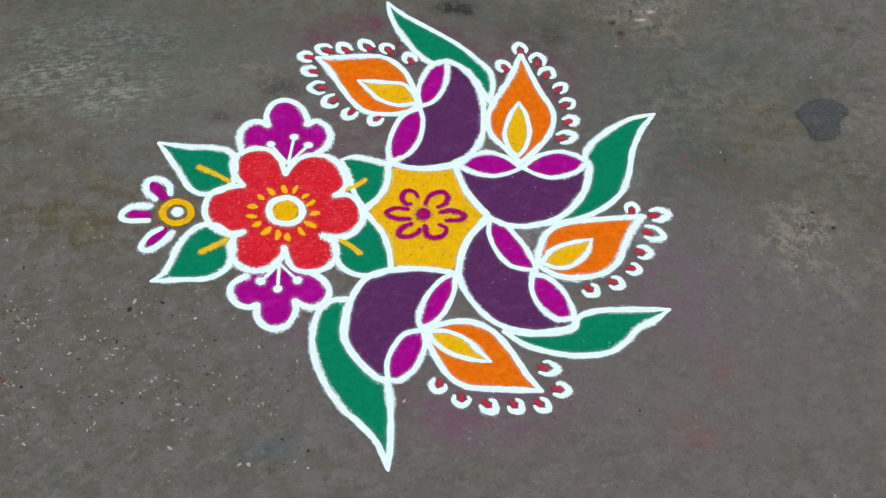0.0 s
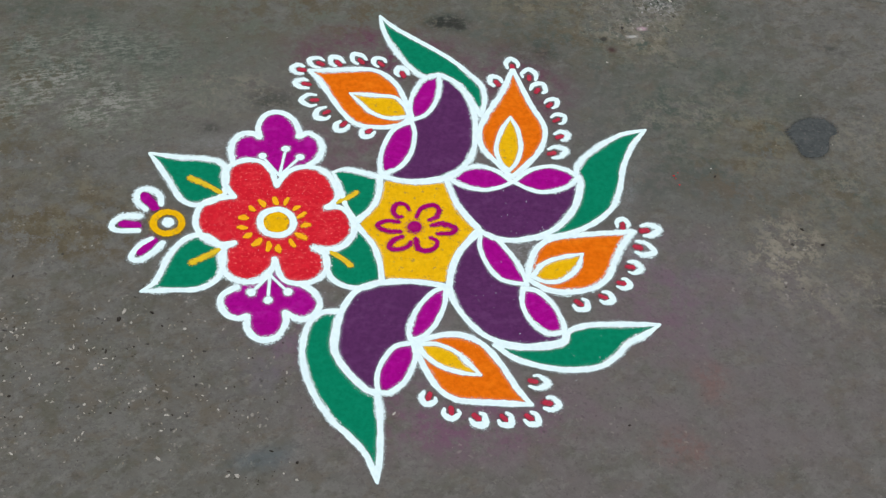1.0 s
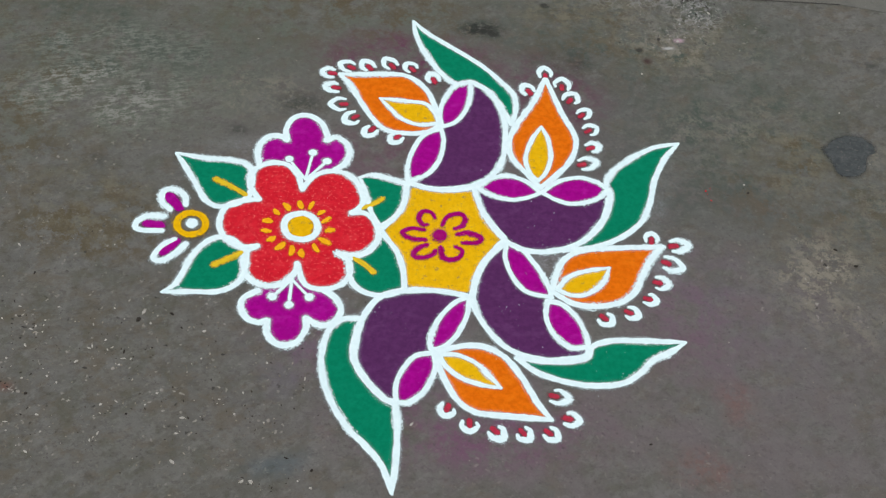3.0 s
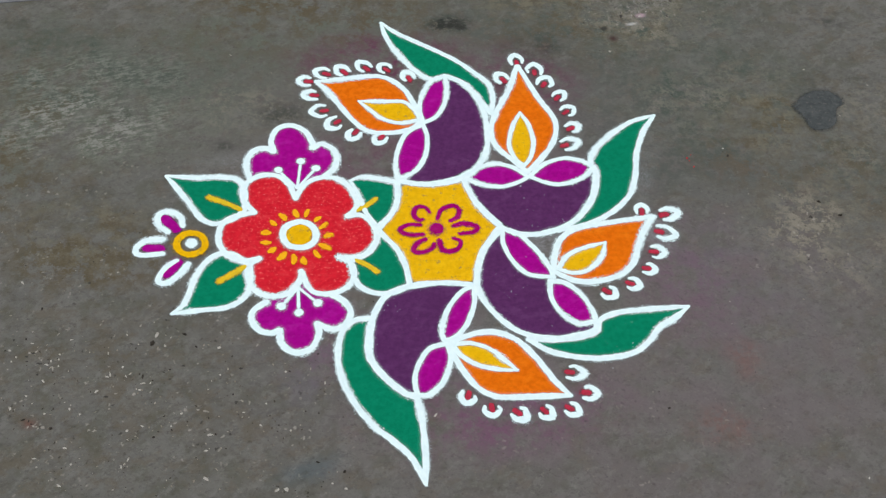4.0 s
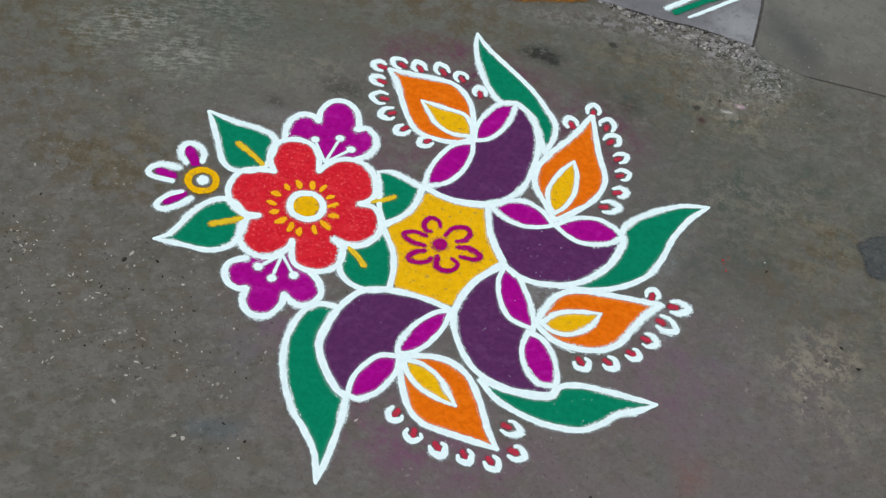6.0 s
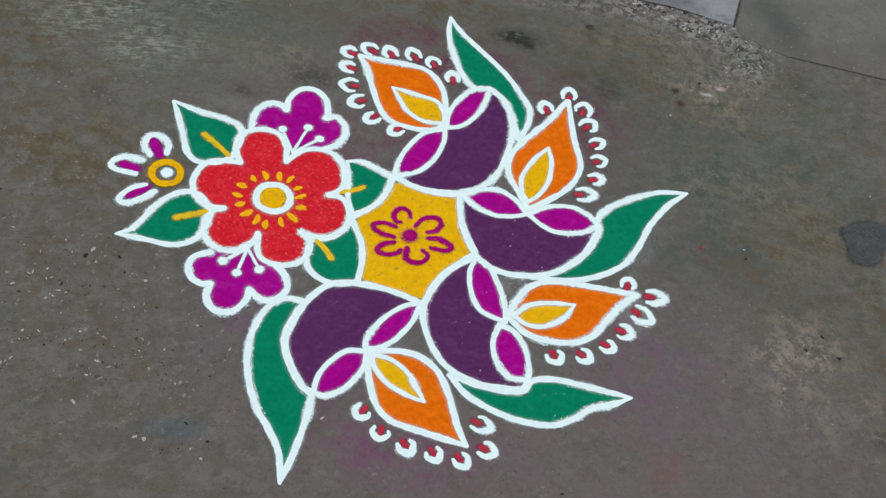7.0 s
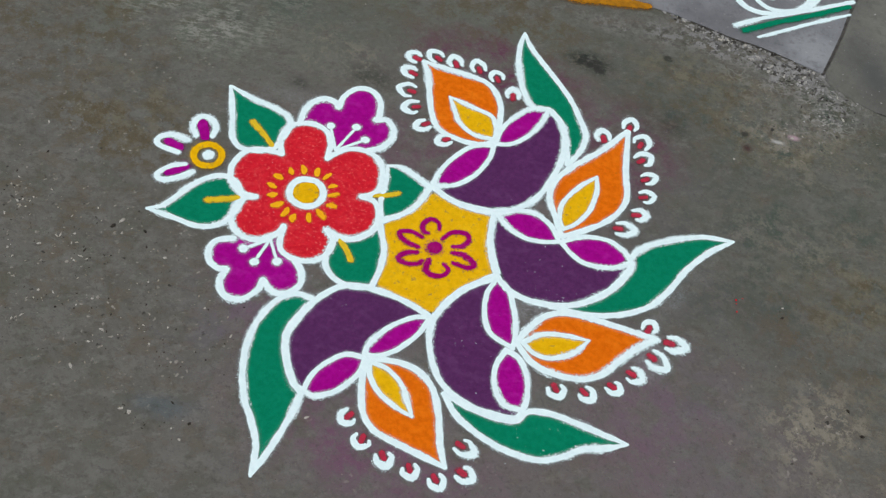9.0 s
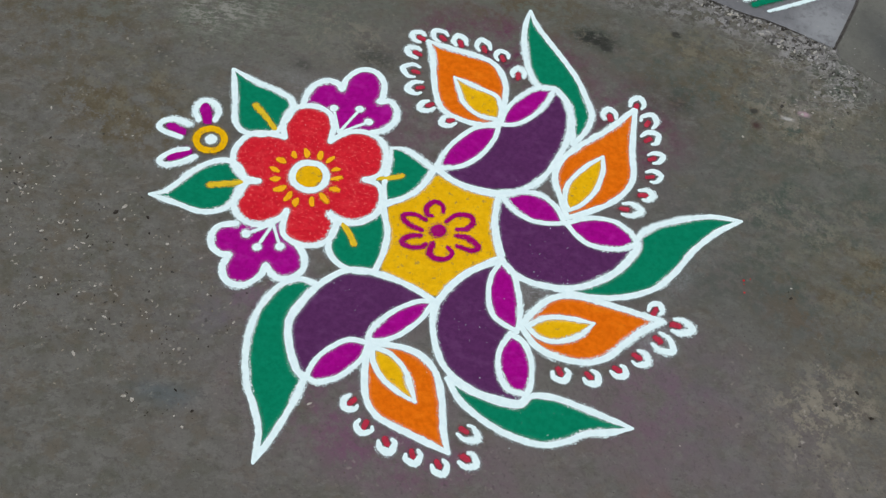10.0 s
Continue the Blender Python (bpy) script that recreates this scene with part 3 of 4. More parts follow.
def loops(pairs, swell=0.0):
    """A row of small white horseshoes round a flame, each with a red dab, open towards the flame."""
    ob = thing("powder_loop_border", "row of small white powder loops with red dabs round a flame", "rangoli border", "loop borders", middle([p[0] for p in pairs]))
    for (ax, ay), (dx, dy) in pairs:
        out = Vector((ax - dx, ay - dy))
        reach = max(out.length, 1.0)
        out.normalize()
        side = Vector((-out.y, out.x)) * random.uniform(0.72, 0.88) * (1.15 if reach > 1.8 else 1.0)
        tip, mid = Vector((ax, ay)) + out * swell, Vector((dx, dy))
        uneven = random.uniform(-0.25, 0.25)
        knots = [mid + side * 1.0 - out * (0.25 + uneven), mid + side * 1.12 + out * 0.4 * reach, tip, mid - side * 1.12 + out * 0.4 * reach, mid - side * 1.0 - out * (0.25 - uneven)]
        part = line(ob, "loop", [(k.x, k.y) for k in knots], random.uniform(0.86, 1.0), WHITE, 0.1, taper=0.5)
        line(part, "red_dab", [(dx - out.x * 0.45, dy - out.y * 0.45), (dx + out.x * 0.3, dy + out.y * 0.3)], 0.68, CRIMSON, 0.0, label="crimson powder dab")


# ---- the ground ----
def ground_sheet():
    """One sheet to the horizon: a fine grid under the drawing, with the stains laid on it, and a wide rim round it."""
    n, half = 340, 1.35
    u = np.linspace(-half, half, n + 1)
    x, y = (g.ravel() for g in np.meshgrid(CX + u, CY + 0.2 + u, indexing="ij"))
    verts = [(a, b, -0.0004 + 0.0004 * noise.noise(Vector((a * 9, b * 9, 2)))) for a, b in zip(x.tolist(), y.tolist())]
    w = n + 1
    faces = [(i * w + j, (i + 1) * w + j, (i + 1) * w + j + 1, i * w + j + 1) for i in range(n) for j in range(n)]
    rim = [i * w for i in range(n)] + [n * w + j for j in range(n)] + [i * w + n for i in range(n, 0, -1)] + list(range(n, 0, -1))
    first = len(verts)
    verts += [(CX + (verts[i][0] - CX) * 300, CY + (verts[i][1] - CY) * 300, 0.0) for i in rim]
    faces += [(first + i, first + (i + 1) % len(rim), rim[(i + 1) % len(rim)], rim[i]) for i in range(len(rim))]
    data = bpy.data.meshes.new("ground")
    data.from_pydata(verts, [], faces)
    px, py = (x - CX) * 100, (y - CY) * 100
    for name, spots in STAINS.items():
        value = np.zeros(len(verts))
        for sx, sy, a, b, turn, amount in spots:
            ca, sa = math.cos(radians(turn)), math.sin(radians(turn))
            far = np.hypot(((px - sx) * ca + (py - sy) * sa) / a, ((py - sy) * ca - (px - sx) * sa) / b)
            s = np.clip((1.45 - far) / 1.2, 0, 1)
            value[:first] = np.maximum(value[:first], amount * s * s * (3 - 2 * s))
        data.attributes.new(name, "FLOAT", "POINT").data.foreach_set("value", value)
    data.materials.append(CONCRETE)
    data.polygons.foreach_set("use_smooth", [True] * len(data.polygons))
    return tagged(new("ground", data), "stained grey-brown concrete yard with worn patches", "ground", kind="structure")


ground_sheet()

# the red flower
flower = thing("powder_flower", "red six-petalled flower of coloured powder with a white outline", "rangoli flower", at=(-18.8, -3))
petal(flower, [(-25.6, 0.4, 1), (-27.4, 2.5), (-27.6, 5.1), (-26.1, 7), (-23.6, 7.5), (-21.6, 6.2), (-20.2, 3.6, 1)])
petal(flower, [(-20.2, 3.6, 1), (-19.3, 6.1), (-17, 7.8), (-14, 7.4), (-12.1, 5.1), (-11.5, 2.8), (-12.6, 1.1, 1)])
petal(flower, [(-12.6, 1.1, 1), (-10.6, 1.4), (-8.7, -0.5), (-8.2, -2.8), (-9, -4.9), (-10.7, -6), (-13, -6.2, 1)])
petal(flower, [(-13, -6.2, 1), (-11.4, -7), (-10.7, -9), (-11.6, -11.3), (-14, -12.5), (-16.3, -12), (-17.9, -9.1, 1)])
petal(flower, [(-17.9, -9.1, 1), (-17.9, -10.7), (-19.1, -12.8), (-21.5, -13.6), (-23.9, -12.6), (-25, -10.2), (-24.8, -8.5), (-23.8, -7.5, 1)])
petal(flower, [(-23.8, -7.5, 1), (-25.8, -8.1), (-28.2, -7.3), (-29.7, -5.1), (-29.7, -2.1), (-28, -0.5), (-25.6, 0.4, 1)])
ring(flower, "centre_ring", (-18.9, -2.9), 2.25, 1.0, WHITE, "white powder ring")
disc(flower, "centre", (-18.9, -2.9), 1.95, YELLOW, "yellow powder centre")
dashes(flower, (-18.8, -3.1), [(-19.8, 0.8), (-18.3, 1), (-16.7, 0.1), (-15.8, -1), (-14.9, -2.6), (-15.2, -4.6), (-16.1, -6), (-17.7, -7.3), (-19.2, -7.2), (-20.8, -6.8), (-22.3, -5.9), (-23.3, -4.7), (-23.5, -3), (-22.7, -1.2), (-21.6, 0)])

# small leaves round the red flower
leaf([(-38.9, 5.8, 1), (-34.9, 5.9), (-30.6, 6.4), (-28.3, 5.8), (-27.4, 3.7), (-27, 0.9, 1), (-28.1, -0.8), (-30.5, -2.1), (-32.7, -1.4), (-35.1, 1.5), (-37.1, 3.8)], SMALL_LEAF, "small leaves", [(-32.3, 2.5), (-29.9, 1.8), (-27.5, 0.7)])
leaf([(-33.9, -17.6, 1), (-30.3, -16.7), (-27.2, -16), (-25.2, -14.6), (-24.4, -12.4), (-24.9, -8.9, 1), (-27.2, -7.2), (-29.4, -7.3), (-30.9, -8.9), (-31.8, -11.3), (-32.2, -14), (-32.6, -16)], SMALL_LEAF, "small leaves", [(-28.6, -11.8), (-27.1, -10.5), (-25.5, -9)])
leaf([(-12.9, 7.6, 1), (-11.1, 8.5), (-8.5, 8.4), (-6.1, 8, 1), (-5.9, 4.6), (-6.7, 1.7), (-8.3, -0.4, 1), (-10, 1.8), (-11.5, 5.1)], SMALL_LEAF, "small leaves", [(-11.4, 2.3), (-10.1, 3.3), (-9, 4.5)])
leaf([(-7.7, -1.7, 1), (-5.4, -3.9), (-3.9, -6.8), (-3.1, -10, 1), (-5.3, -11.5), (-7.8, -11.7), (-9.9, -10.7), (-10.8, -9), (-11.4, -6.8, 1), (-9.3, -5.1)], SMALL_LEAF, "small leaves", [(-10.8, -6.4), (-9.1, -7.2), (-7.7, -8.1)])

# large leaves between the lamps
leaf([(-11.2, 41, 1), (-8.6, 38.9), (-3.9, 36.5), (0.6, 34.1), (4.2, 31.3), (6.3, 29.2), (7.1, 26.5), (6.9, 23.1, 1), (5.4, 25.4), (3, 28.5), (-0, 30.2), (-2.5, 29.2), (-5.4, 31.2), (-8.5, 34.9), (-10.4, 38.4)], LARGE_LEAF, "large leaves")
leaf([(31.8, 25.4, 1), (28, 23.5), (24.4, 19.9), (22.3, 16.8), (21.8, 14.4, 1), (22.7, 12.5), (22.2, 8.2), (19.7, 3.8), (17, 1.5, 1), (21.3, 3.1), (24.8, 5.6), (27.4, 9), (28.4, 12.8), (28.8, 17.4), (30, 21.9)], LARGE_LEAF, "large leaves")
leaf([(34.8, -9.9, 1), (29.9, -10.8), (25.3, -11.8), (22.7, -13.3), (22, -15.4), (18.1, -16.8), (13.1, -17.3, 1), (16, -18.9), (20.1, -19.5), (24.2, -19.1), (27.5, -17.8), (29.4, -15.7), (30.7, -13.7), (33, -11.8)], LARGE_LEAF, "large leaves")
leaf([(0.9, -39.6, 1), (0.5, -34.7), (-0.2, -30.4), (-0.9, -27.5, 1), (-2.6, -26.9), (-5.3, -24.9), (-7.4, -22.2), (-7.9, -19.2), (-7.7, -15.8, 1), (-10, -16.4), (-11.4, -18.3), (-11.6, -21.8), (-10.7, -25.5), (-8.6, -29.2), (-6.1, -32), (-3.5, -33.9), (-0.9, -36.3)], LARGE_LEAF, "large leaves")

# magenta blossoms above and below the red flower
blossom([(-27.1, 6.4, 1), (-28, 9.3), (-27.4, 11.7), (-25.7, 12.5), (-24.5, 12, 1), (-25.1, 14.3), (-24.4, 16.5), (-22.6, 17.4), (-20.5, 16.5), (-19, 14.2), (-18.9, 13.3, 1), (-17.7, 14.2), (-16, 13.4), (-15.2, 11.6), (-15.5, 9.5), (-16.6, 8.2, 1)], [(-19.3, 6.1), (-20.2, 3.6, 1), (-21.6, 6.2), (-23.6, 7.5), (-25.8, 7.1)], [(-23.3, 8.5), (-20.3, 10.5), (-18, 9.4)], (-20.2, 5.4))
blossom([(-21.9, -14.6, 1), (-23.4, -16.1), (-23.3, -17.8), (-22.2, -19.1), (-20.5, -19.4), (-19.6, -18.9, 1), (-19.1, -20.8), (-17.7, -22), (-16.2, -22), (-14.9, -20.9), (-14.4, -18.9), (-14.8, -17.4, 1), (-12.9, -18.1), (-11.2, -17.3), (-10.6, -15.1), (-11.8, -13.4), (-13.4, -12.6, 1)], [(-16.3, -12), (-17.9, -10.3, 1), (-19.1, -12.8), (-21.4, -13.8)], [(-19.8, -15.1), (-17.4, -15.9), (-15.1, -14.1)], (-18, -11.8))

# the yellow star with its small open flower
star = powder_star([(-6, 8.1, 1), (-1.2, 8.4), (3, 10, 1), (5.5, 5.4), (8.9, 1.8, 1), (6.2, -3.9), (5.7, -9.2, 1), (1.3, -9.2), (-3.1, -10, 1), (-4.5, -5.2), (-8, -0.9, 1), (-6, 3.3)])
line(star, "petal_stroke", [(-1.2, 2.9), (-1.9, 3.8), (-3.1, 3.6), (-3.4, 2.3), (-2.7, 1.4), (-2.1, 1.5)], 0.7, ROSE, lift=0.3, taper=0.25)
line(star, "petal_stroke", [(0, 1.9), (0.5, 3.6), (2.1, 4.5), (3, 3.7), (2.7, 2.4), (1.8, 1.7)], 0.7, ROSE, lift=0.3, taper=0.25)
line(star, "petal_stroke", [(2.3, 0.8), (3.8, 1.4), (5.6, 1), (5.2, 0), (3.3, -0.5)], 0.7, ROSE, lift=0.3, taper=0.25)
line(star, "petal_stroke", [(0.5, -2), (0.9, -3.4), (2, -3.8), (3.2, -3), (3.4, -1.8), (2.4, -1.4)], 0.7, ROSE, lift=0.3, taper=0.25)
line(star, "petal_stroke", [(-1.5, -1.9), (-2.6, -2.9), (-3, -4.2), (-1.8, -4.3), (-0.5, -3.5), (-0.2, -2.7)], 0.7, ROSE, lift=0.3, taper=0.25)
line(star, "petal_stroke", [(-2.3, 0.5), (-4, 0.4), (-5.2, -0.7), (-3.7, -1.4), (-1.9, -1.1)], 0.7, ROSE, lift=0.3, taper=0.25)
disc(star, "flower_dot", (0, 0.1), 1.0, ROSE, "magenta powder dot", lift=0.3)

# bud of a yellow ring with three drops
bud = thing("powder_bud", "yellow powder ring with white dot and three drops", "rangoli bud", at=(-33.4, -5.9))
ring(bud, "ring", (-33.4, -5.9), 1.9, 0.98, YELLOW, "yellow powder ring")
disc(bud, "dot", (-33.3, -5.8), 0.85, WHITE, "white powder dot")
drop_petal(bud, [(-36.8, -4.2), (-38.3, -3.1), (-38.6, -1.3), (-37.3, -0.6), (-35.7, -1.3), (-35, -2.9)], [(-37.7, -1.9), (-35.8, -3.5)])
drop_petal(bud, [(-37.3, -5.5), (-39.5, -6), (-40.5, -7.3), (-40.3, -8.3), (-38.8, -8.4), (-36.9, -7.9)], [(-39.1, -7.2), (-37.4, -7.2)])
drop_petal(bud, [(-34.8, -9), (-35.9, -10.1), (-36.6, -11.7), (-36.4, -12.8), (-35.1, -12.5), (-33.9, -10.9), (-33.2, -9.4)], [(-35.7, -11.2), (-34.6, -9.3)])

# oil lamps round the star: bowl, two rim petals, flame, and the loops about the flame
oil_lamp([(-6, 8.3, 1), (-2.3, 8), (1.2, 8.7), (4.4, 10.9), (6.3, 14.6), (6.5, 19), (5.6, 23.9), (3.2, 28.2), (0.1, 30.1, 1)],
         [(-0, 27.7), (-0.2, 24.3), (-1.3, 21.5), (-3.1, 20, 1), (-2.4, 17.3), (-2.4, 13.6), (-3.7, 10.4)],
         [(-3.1, 20, 1), (-3.9, 23.3), (-3.4, 26.8), (-2.3, 29), (-0.5, 30.3, 1), (-0, 27.7), (-0.2, 24.3), (-1.3, 21.5)],
         [(-3.2, 19.7, 1), (-5.5, 17.6), (-6.5, 14.2), (-6.6, 10.9), (-6, 8.5, 1), (-3.7, 10.4), (-2.4, 13.6), (-2.4, 17.3)],
         [(-19.9, 26.8, 1), (-15.9, 27.8), (-11.7, 28.9), (-9, 28.6), (-6.3, 26.4), (-4.6, 23.2), (-3.5, 20.3, 1), (-5, 18.5), (-8.2, 17.4), (-11.2, 17.5), (-13.8, 19.6), (-16.3, 22.8), (-18.5, 25.5)],
         [(-13.1, 23.4, 1), (-9.2, 23.8), (-6.4, 24), (-4.7, 22.6), (-3.7, 20.6, 1), (-6.4, 19.6), (-9.3, 20.2), (-11.5, 22)])
loops([((-22.8, 26.8), (-21.1, 26.7)), ((-20.5, 29.1), (-18.6, 28.6)), ((-17.2, 30.5), (-15.9, 29.3)), ((-14.1, 31.8), (-12.6, 30.5)), ((-10.7, 31.6), (-9.5, 30.6)), ((-6.7, 30.5), (-5.9, 29.1)), ((-21.7, 23.9), (-19.9, 23.9)), ((-20.1, 20.4), (-18.1, 20.9)), ((-17.3, 17.5), (-15.9, 18.8)), ((-13.8, 15.5), (-13, 17)), ((-9.9, 15.1), (-9.1, 16.5))], swell=-0.15)
oil_lamp([(3.2, 9.7, 1), (5.3, 5.35), (8.6, 1.6), (11.7, 0.3), (15.6, 1), (19.5, 3.6), (21.9, 7.8), (22.6, 12.7), (22.3, 13.9, 1)],
         [(20.8, 11.8), (18, 10.2), (15.6, 10.1), (12.9, 10.9, 1), (11.1, 9.7), (8.7, 8.7), (5.8, 8.9)],
         [(3.1, 10.1, 1), (5.5, 12), (7.6, 13), (10.4, 12.6), (12.7, 11, 1), (11.1, 9.7), (8.7, 8.7), (5.8, 8.9)],
         [(12.9, 11.1, 1), (14.9, 13.6), (17.7, 15.1), (20.2, 15), (22.3, 14, 1), (20.8, 11.8), (18, 10.2), (15.6, 10.1)],
         [(10.7, 33.9, 1), (12.1, 31.0), (14.1, 27), (16.2, 23.6), (16.8, 20.9), (16.1, 17.6), (14.3, 14.3), (12.6, 11.9, 1), (10.5, 13.9), (7.9, 16.5), (7.0, 19.3), (7.6, 23.1), (9.5, 28.4)],
         [(11.3, 23.7, 1), (12.6, 21.4), (13.4, 17.9), (13.0, 14.8), (12.1, 13.1, 1), (10.8, 14.3), (9.8, 16.9), (10.2, 20.6)])
loops([((7.5, 31.6), (8.6, 30.4)), ((10.2, 36.2), (10.6, 34.4)), ((13.2, 34.5), (13.4, 32.6)), ((15.6, 31.8), (14.9, 30.1)), ((18, 28.9), (17, 27.5)), ((19.5, 25.7), (18.3, 24.6)), ((20.2, 22.1), (19, 21.3)), ((20.2, 18.9), (18.1, 17.8))], swell=-0.12)
oil_lamp([(8.9, 0.7, 1), (6.9, -2.6), (6, -6.9), (6.4, -10.4), (8.3, -13.3), (11, -15.7), (14.1, -16.8), (17.8, -16.6), (21.7, -15.1), (22.2, -13.7, 1)],
         [(19.9, -14.2), (17.6, -12.8), (16.1, -10.2), (15.9, -7.5, 1), (13, -6.6), (10.8, -4.6), (9.4, -1.7)],
         [(9.2, 1, 1), (11.3, 0.4), (13.8, -2.1), (15.7, -4.9), (16.4, -6.8, 1), (13, -6.6), (10.8, -4.6), (9.4, -1.7)],
         [(15.9, -7.5, 1), (18, -7.6), (20.2, -9.4), (21.7, -11.9), (22.1, -13.5, 1), (19.9, -14.2), (17.6, -12.8), (16.1, -10.2)],
         [(30.7, 5.4, 1), (24.5, 3.7), (19.8, 2.1), (17.5, 0.1), (16.6, -2.8), (16.4, -5.8, 1), (19.6, -7.1), (22.7, -6.8), (25.9, -5.3), (27.6, -3), (28.5, 0.4), (29.4, 3)],
         [(23.7, 0, 1), (20.8, -1.2), (18.5, -2.7), (17, -5.3, 1), (19.2, -5.8), (21.4, -4.9), (23.1, -2.6)])
loops([((29.1, 7.4), (29.1, 6.2)), ((34.3, 6.5), (32.3, 5.9)), ((33.8, 2.3), (31.5, 2.7)), ((32, -1), (30.5, -1)), ((30.6, -4.1), (29.4, -4)), ((28.3, -7.1), (27, -6.8)), ((24.8, -9.2), (23.8, -8.5))], swell=0.02)
oil_lamp([(5.6, -9.1, 1), (1.3, -9.2), (-3.1, -10.2), (-6, -11.9), (-7.5, -15.4), (-7.7, -19.2), (-7.3, -22.2), (-5.3, -24.7), (-2.6, -26.9), (-0.9, -27.2, 1)],
         [(-1.4, -25.2), (-1.2, -22.8), (0.1, -20), (2, -18.8, 1), (1.6, -16.8), (2.2, -13.6), (3.7, -10.7)],
         [(5.6, -9.1, 1), (3.7, -10.7), (2.2, -13.6), (1.6, -16.8), (2, -18.5, 1), (3.3, -18), (4.8, -15.8), (5.7, -12.4)],
         [(2.4, -18.9, 1), (0.1, -20), (-1.2, -22.8), (-1.4, -25.2), (-0.9, -27.2, 1), (0.8, -26.7), (2.4, -24.4), (3, -21.2)],
         [(18.6, -25.4, 1), (15.5, -25.8), (12.3, -26.2), (9, -26.4), (6.7, -25.3), (4.7, -22.9), (3.3, -20.5), (2.7, -18.7, 1), (6.1, -17), (9, -16.6), (11.6, -17.6), (14.2, -20.2), (16.5, -23.3)],
         [(11.7, -22.2, 1), (9.2, -22.3), (6.6, -21.9), (4.3, -20.6), (3.1, -19, 1), (5.5, -18.6), (8.1, -19.3), (10.0, -20.8)])
loops([((5.3, -27.6), (5.5, -26.6)), ((8.8, -29.1), (8.6, -28.2)), ((12.9, -29.2), (11.9, -28.5)), ((16.1, -28.7), (15.3, -28)), ((19.6, -27.9), (18.5, -27.3)), ((22, -24.8), (20.7, -24.8)), ((20.3, -21.9), (18.6, -21.9))], swell=0.15)
spill = thing("powder_spill", "few bright red powder specks spilt on the concrete", "powder spill", at=(36.8, 16.3))
disc(spill, "speck", (36.3, 17.1), 0.15, RED)
disc(spill, "speck", (36.6, 16.6), 0.08, RED)
disc(spill, "speck", (37.2, 15.5), 0.13, RED)
disc(spill, "speck", (36.9, 17.8), 0.07, RED)

# the second drawing on the neighbouring slab
SLAB_EDGE = [(-14.7, 51.7), (-6.5, 53.6), (1.5, 58.2), (7.8, 59.4), (14.1, 60.1), (18.5, 61.1), (24.1, 61.7), (28.9, 62.1)]
SLAB_SIDE = [(28.9, 62.1), (28.4, 67), (27.8, 72), (26.8, 77.9), (26.3, 83.3), (25, 89.9)]
CRACK = [(30, 61), (34.4, 60.2), (38.8, 60), (44.2, 61.1), (50.3, 62.3), (56.8, 63.5)]
band = thing("powder_band", "green powder band between two white powder lines on the slab", "rangoli band", at=(20.3, 69.9))
line(band, "upper_line", [(13.7, 62.9), (16.6, 67.2), (21, 72.5), (26.4, 79.4)], 0.85, WHITE, lift=SLAB)
line(band, "green_strip", [(15.3, 62.8), (18.5, 67.4), (22.2, 72.2), (26.3, 78)], 1.0, GREEN, lift=SLAB, label="green powder strip")
line(band, "lower_line", [(17.7, 62.8), (20, 66.2), (23.5, 71.4), (27.2, 76.5)], 0.68, WHITE, lift=SLAB, taper=0.3)
roundel = thing("powder_roundel", "white powder roundel of curved lines on the slab", "rangoli roundel", at=(16.7, 74.2))
line(roundel, "curved_line", [(9.2, 71.8), (10.7, 68.9), (12.7, 67.7), (15.1, 67.7), (17.7, 69.1)], 1.0, WHITE, lift=SLAB)
line(roundel, "curved_line", [(11.4, 73.7), (13, 70.9), (14.5, 69.9), (16.6, 69.6), (18.9, 70.8), (20.4, 72.9), (20.8, 75.2), (20.4, 77.4), (18.9, 80.3)], 0.9, WHITE, lift=SLAB)
line(roundel, "curved_line", [(20, 71.4), (21.3, 74), (21.6, 77.1), (20.2, 81.4)], 0.8, WHITE, lift=SLAB)
line(roundel, "curved_line", [(13.5, 73.9), (14.8, 72), (15.7, 71.8), (16.2, 72.9), (15.5, 74.4)], 0.7, WHITE, lift=SLAB)
line(roundel, "curved_line", [(16.7, 75.4), (17.5, 74), (18.3, 74.2), (18.6, 75.3), (18, 76.9)], 0.7, WHITE, lift=SLAB)
stripe = thing("powder_stripe", "orange powder stripe along the edge of the slab", "rangoli stripe", at=(-3.7, 55.9))
line(stripe, "powder", [(-14.2, 50.8), (-8.3, 53.2), (-3.7, 55.6), (-0.6, 57.1), (1.0, 57.9)], 2.3, ORANGE_STRIPE, lift=SLAB, taper=0.55)

# ---- the neighbouring slabs ----
def slab(name, label, border, top, material):
    """A flat slab with a softened upper edge; border in cm."""
    bm = bmesh.new()
    rows = []
    c = middle(border)
    for shrink, z in ((0.0, -0.004), (0.0, top - 0.0005), (0.2, top)):
        ring_verts = []
        for x, y in border:
            d = Vector((c[0] - x, c[1] - y)).normalized() * shrink
            ring_verts.append(bm.verts.new(spot(x + d.x, y + d.y, z)))
        rows.append(ring_verts)
    n = len(border)
    for a, b in zip(rows, rows[1:]):
        for i in range(n):
            j = (i + 1) % n
            bm.faces.new((a[i], a[j], b[j], b[i]))
    bm.faces.new(rows[-1])
    bmesh.ops.recalc_face_normals(bm, faces=bm.faces)
    data = bpy.data.meshes.new(name)
    bm.to_mesh(data)
    bm.free()
    data.materials.append(material)
    return tagged(new(name, data), label, "paving slab", kind="structure")


def flat(runs):
    return [(p.x + 0.10 * noise.noise(Vector((p.x * 1.3, p.y * 1.3, 5))), p.y + 0.10 * noise.noise(Vector((p.x * 1.3, p.y * 1.3, 9)))) for run in runs for p in run]


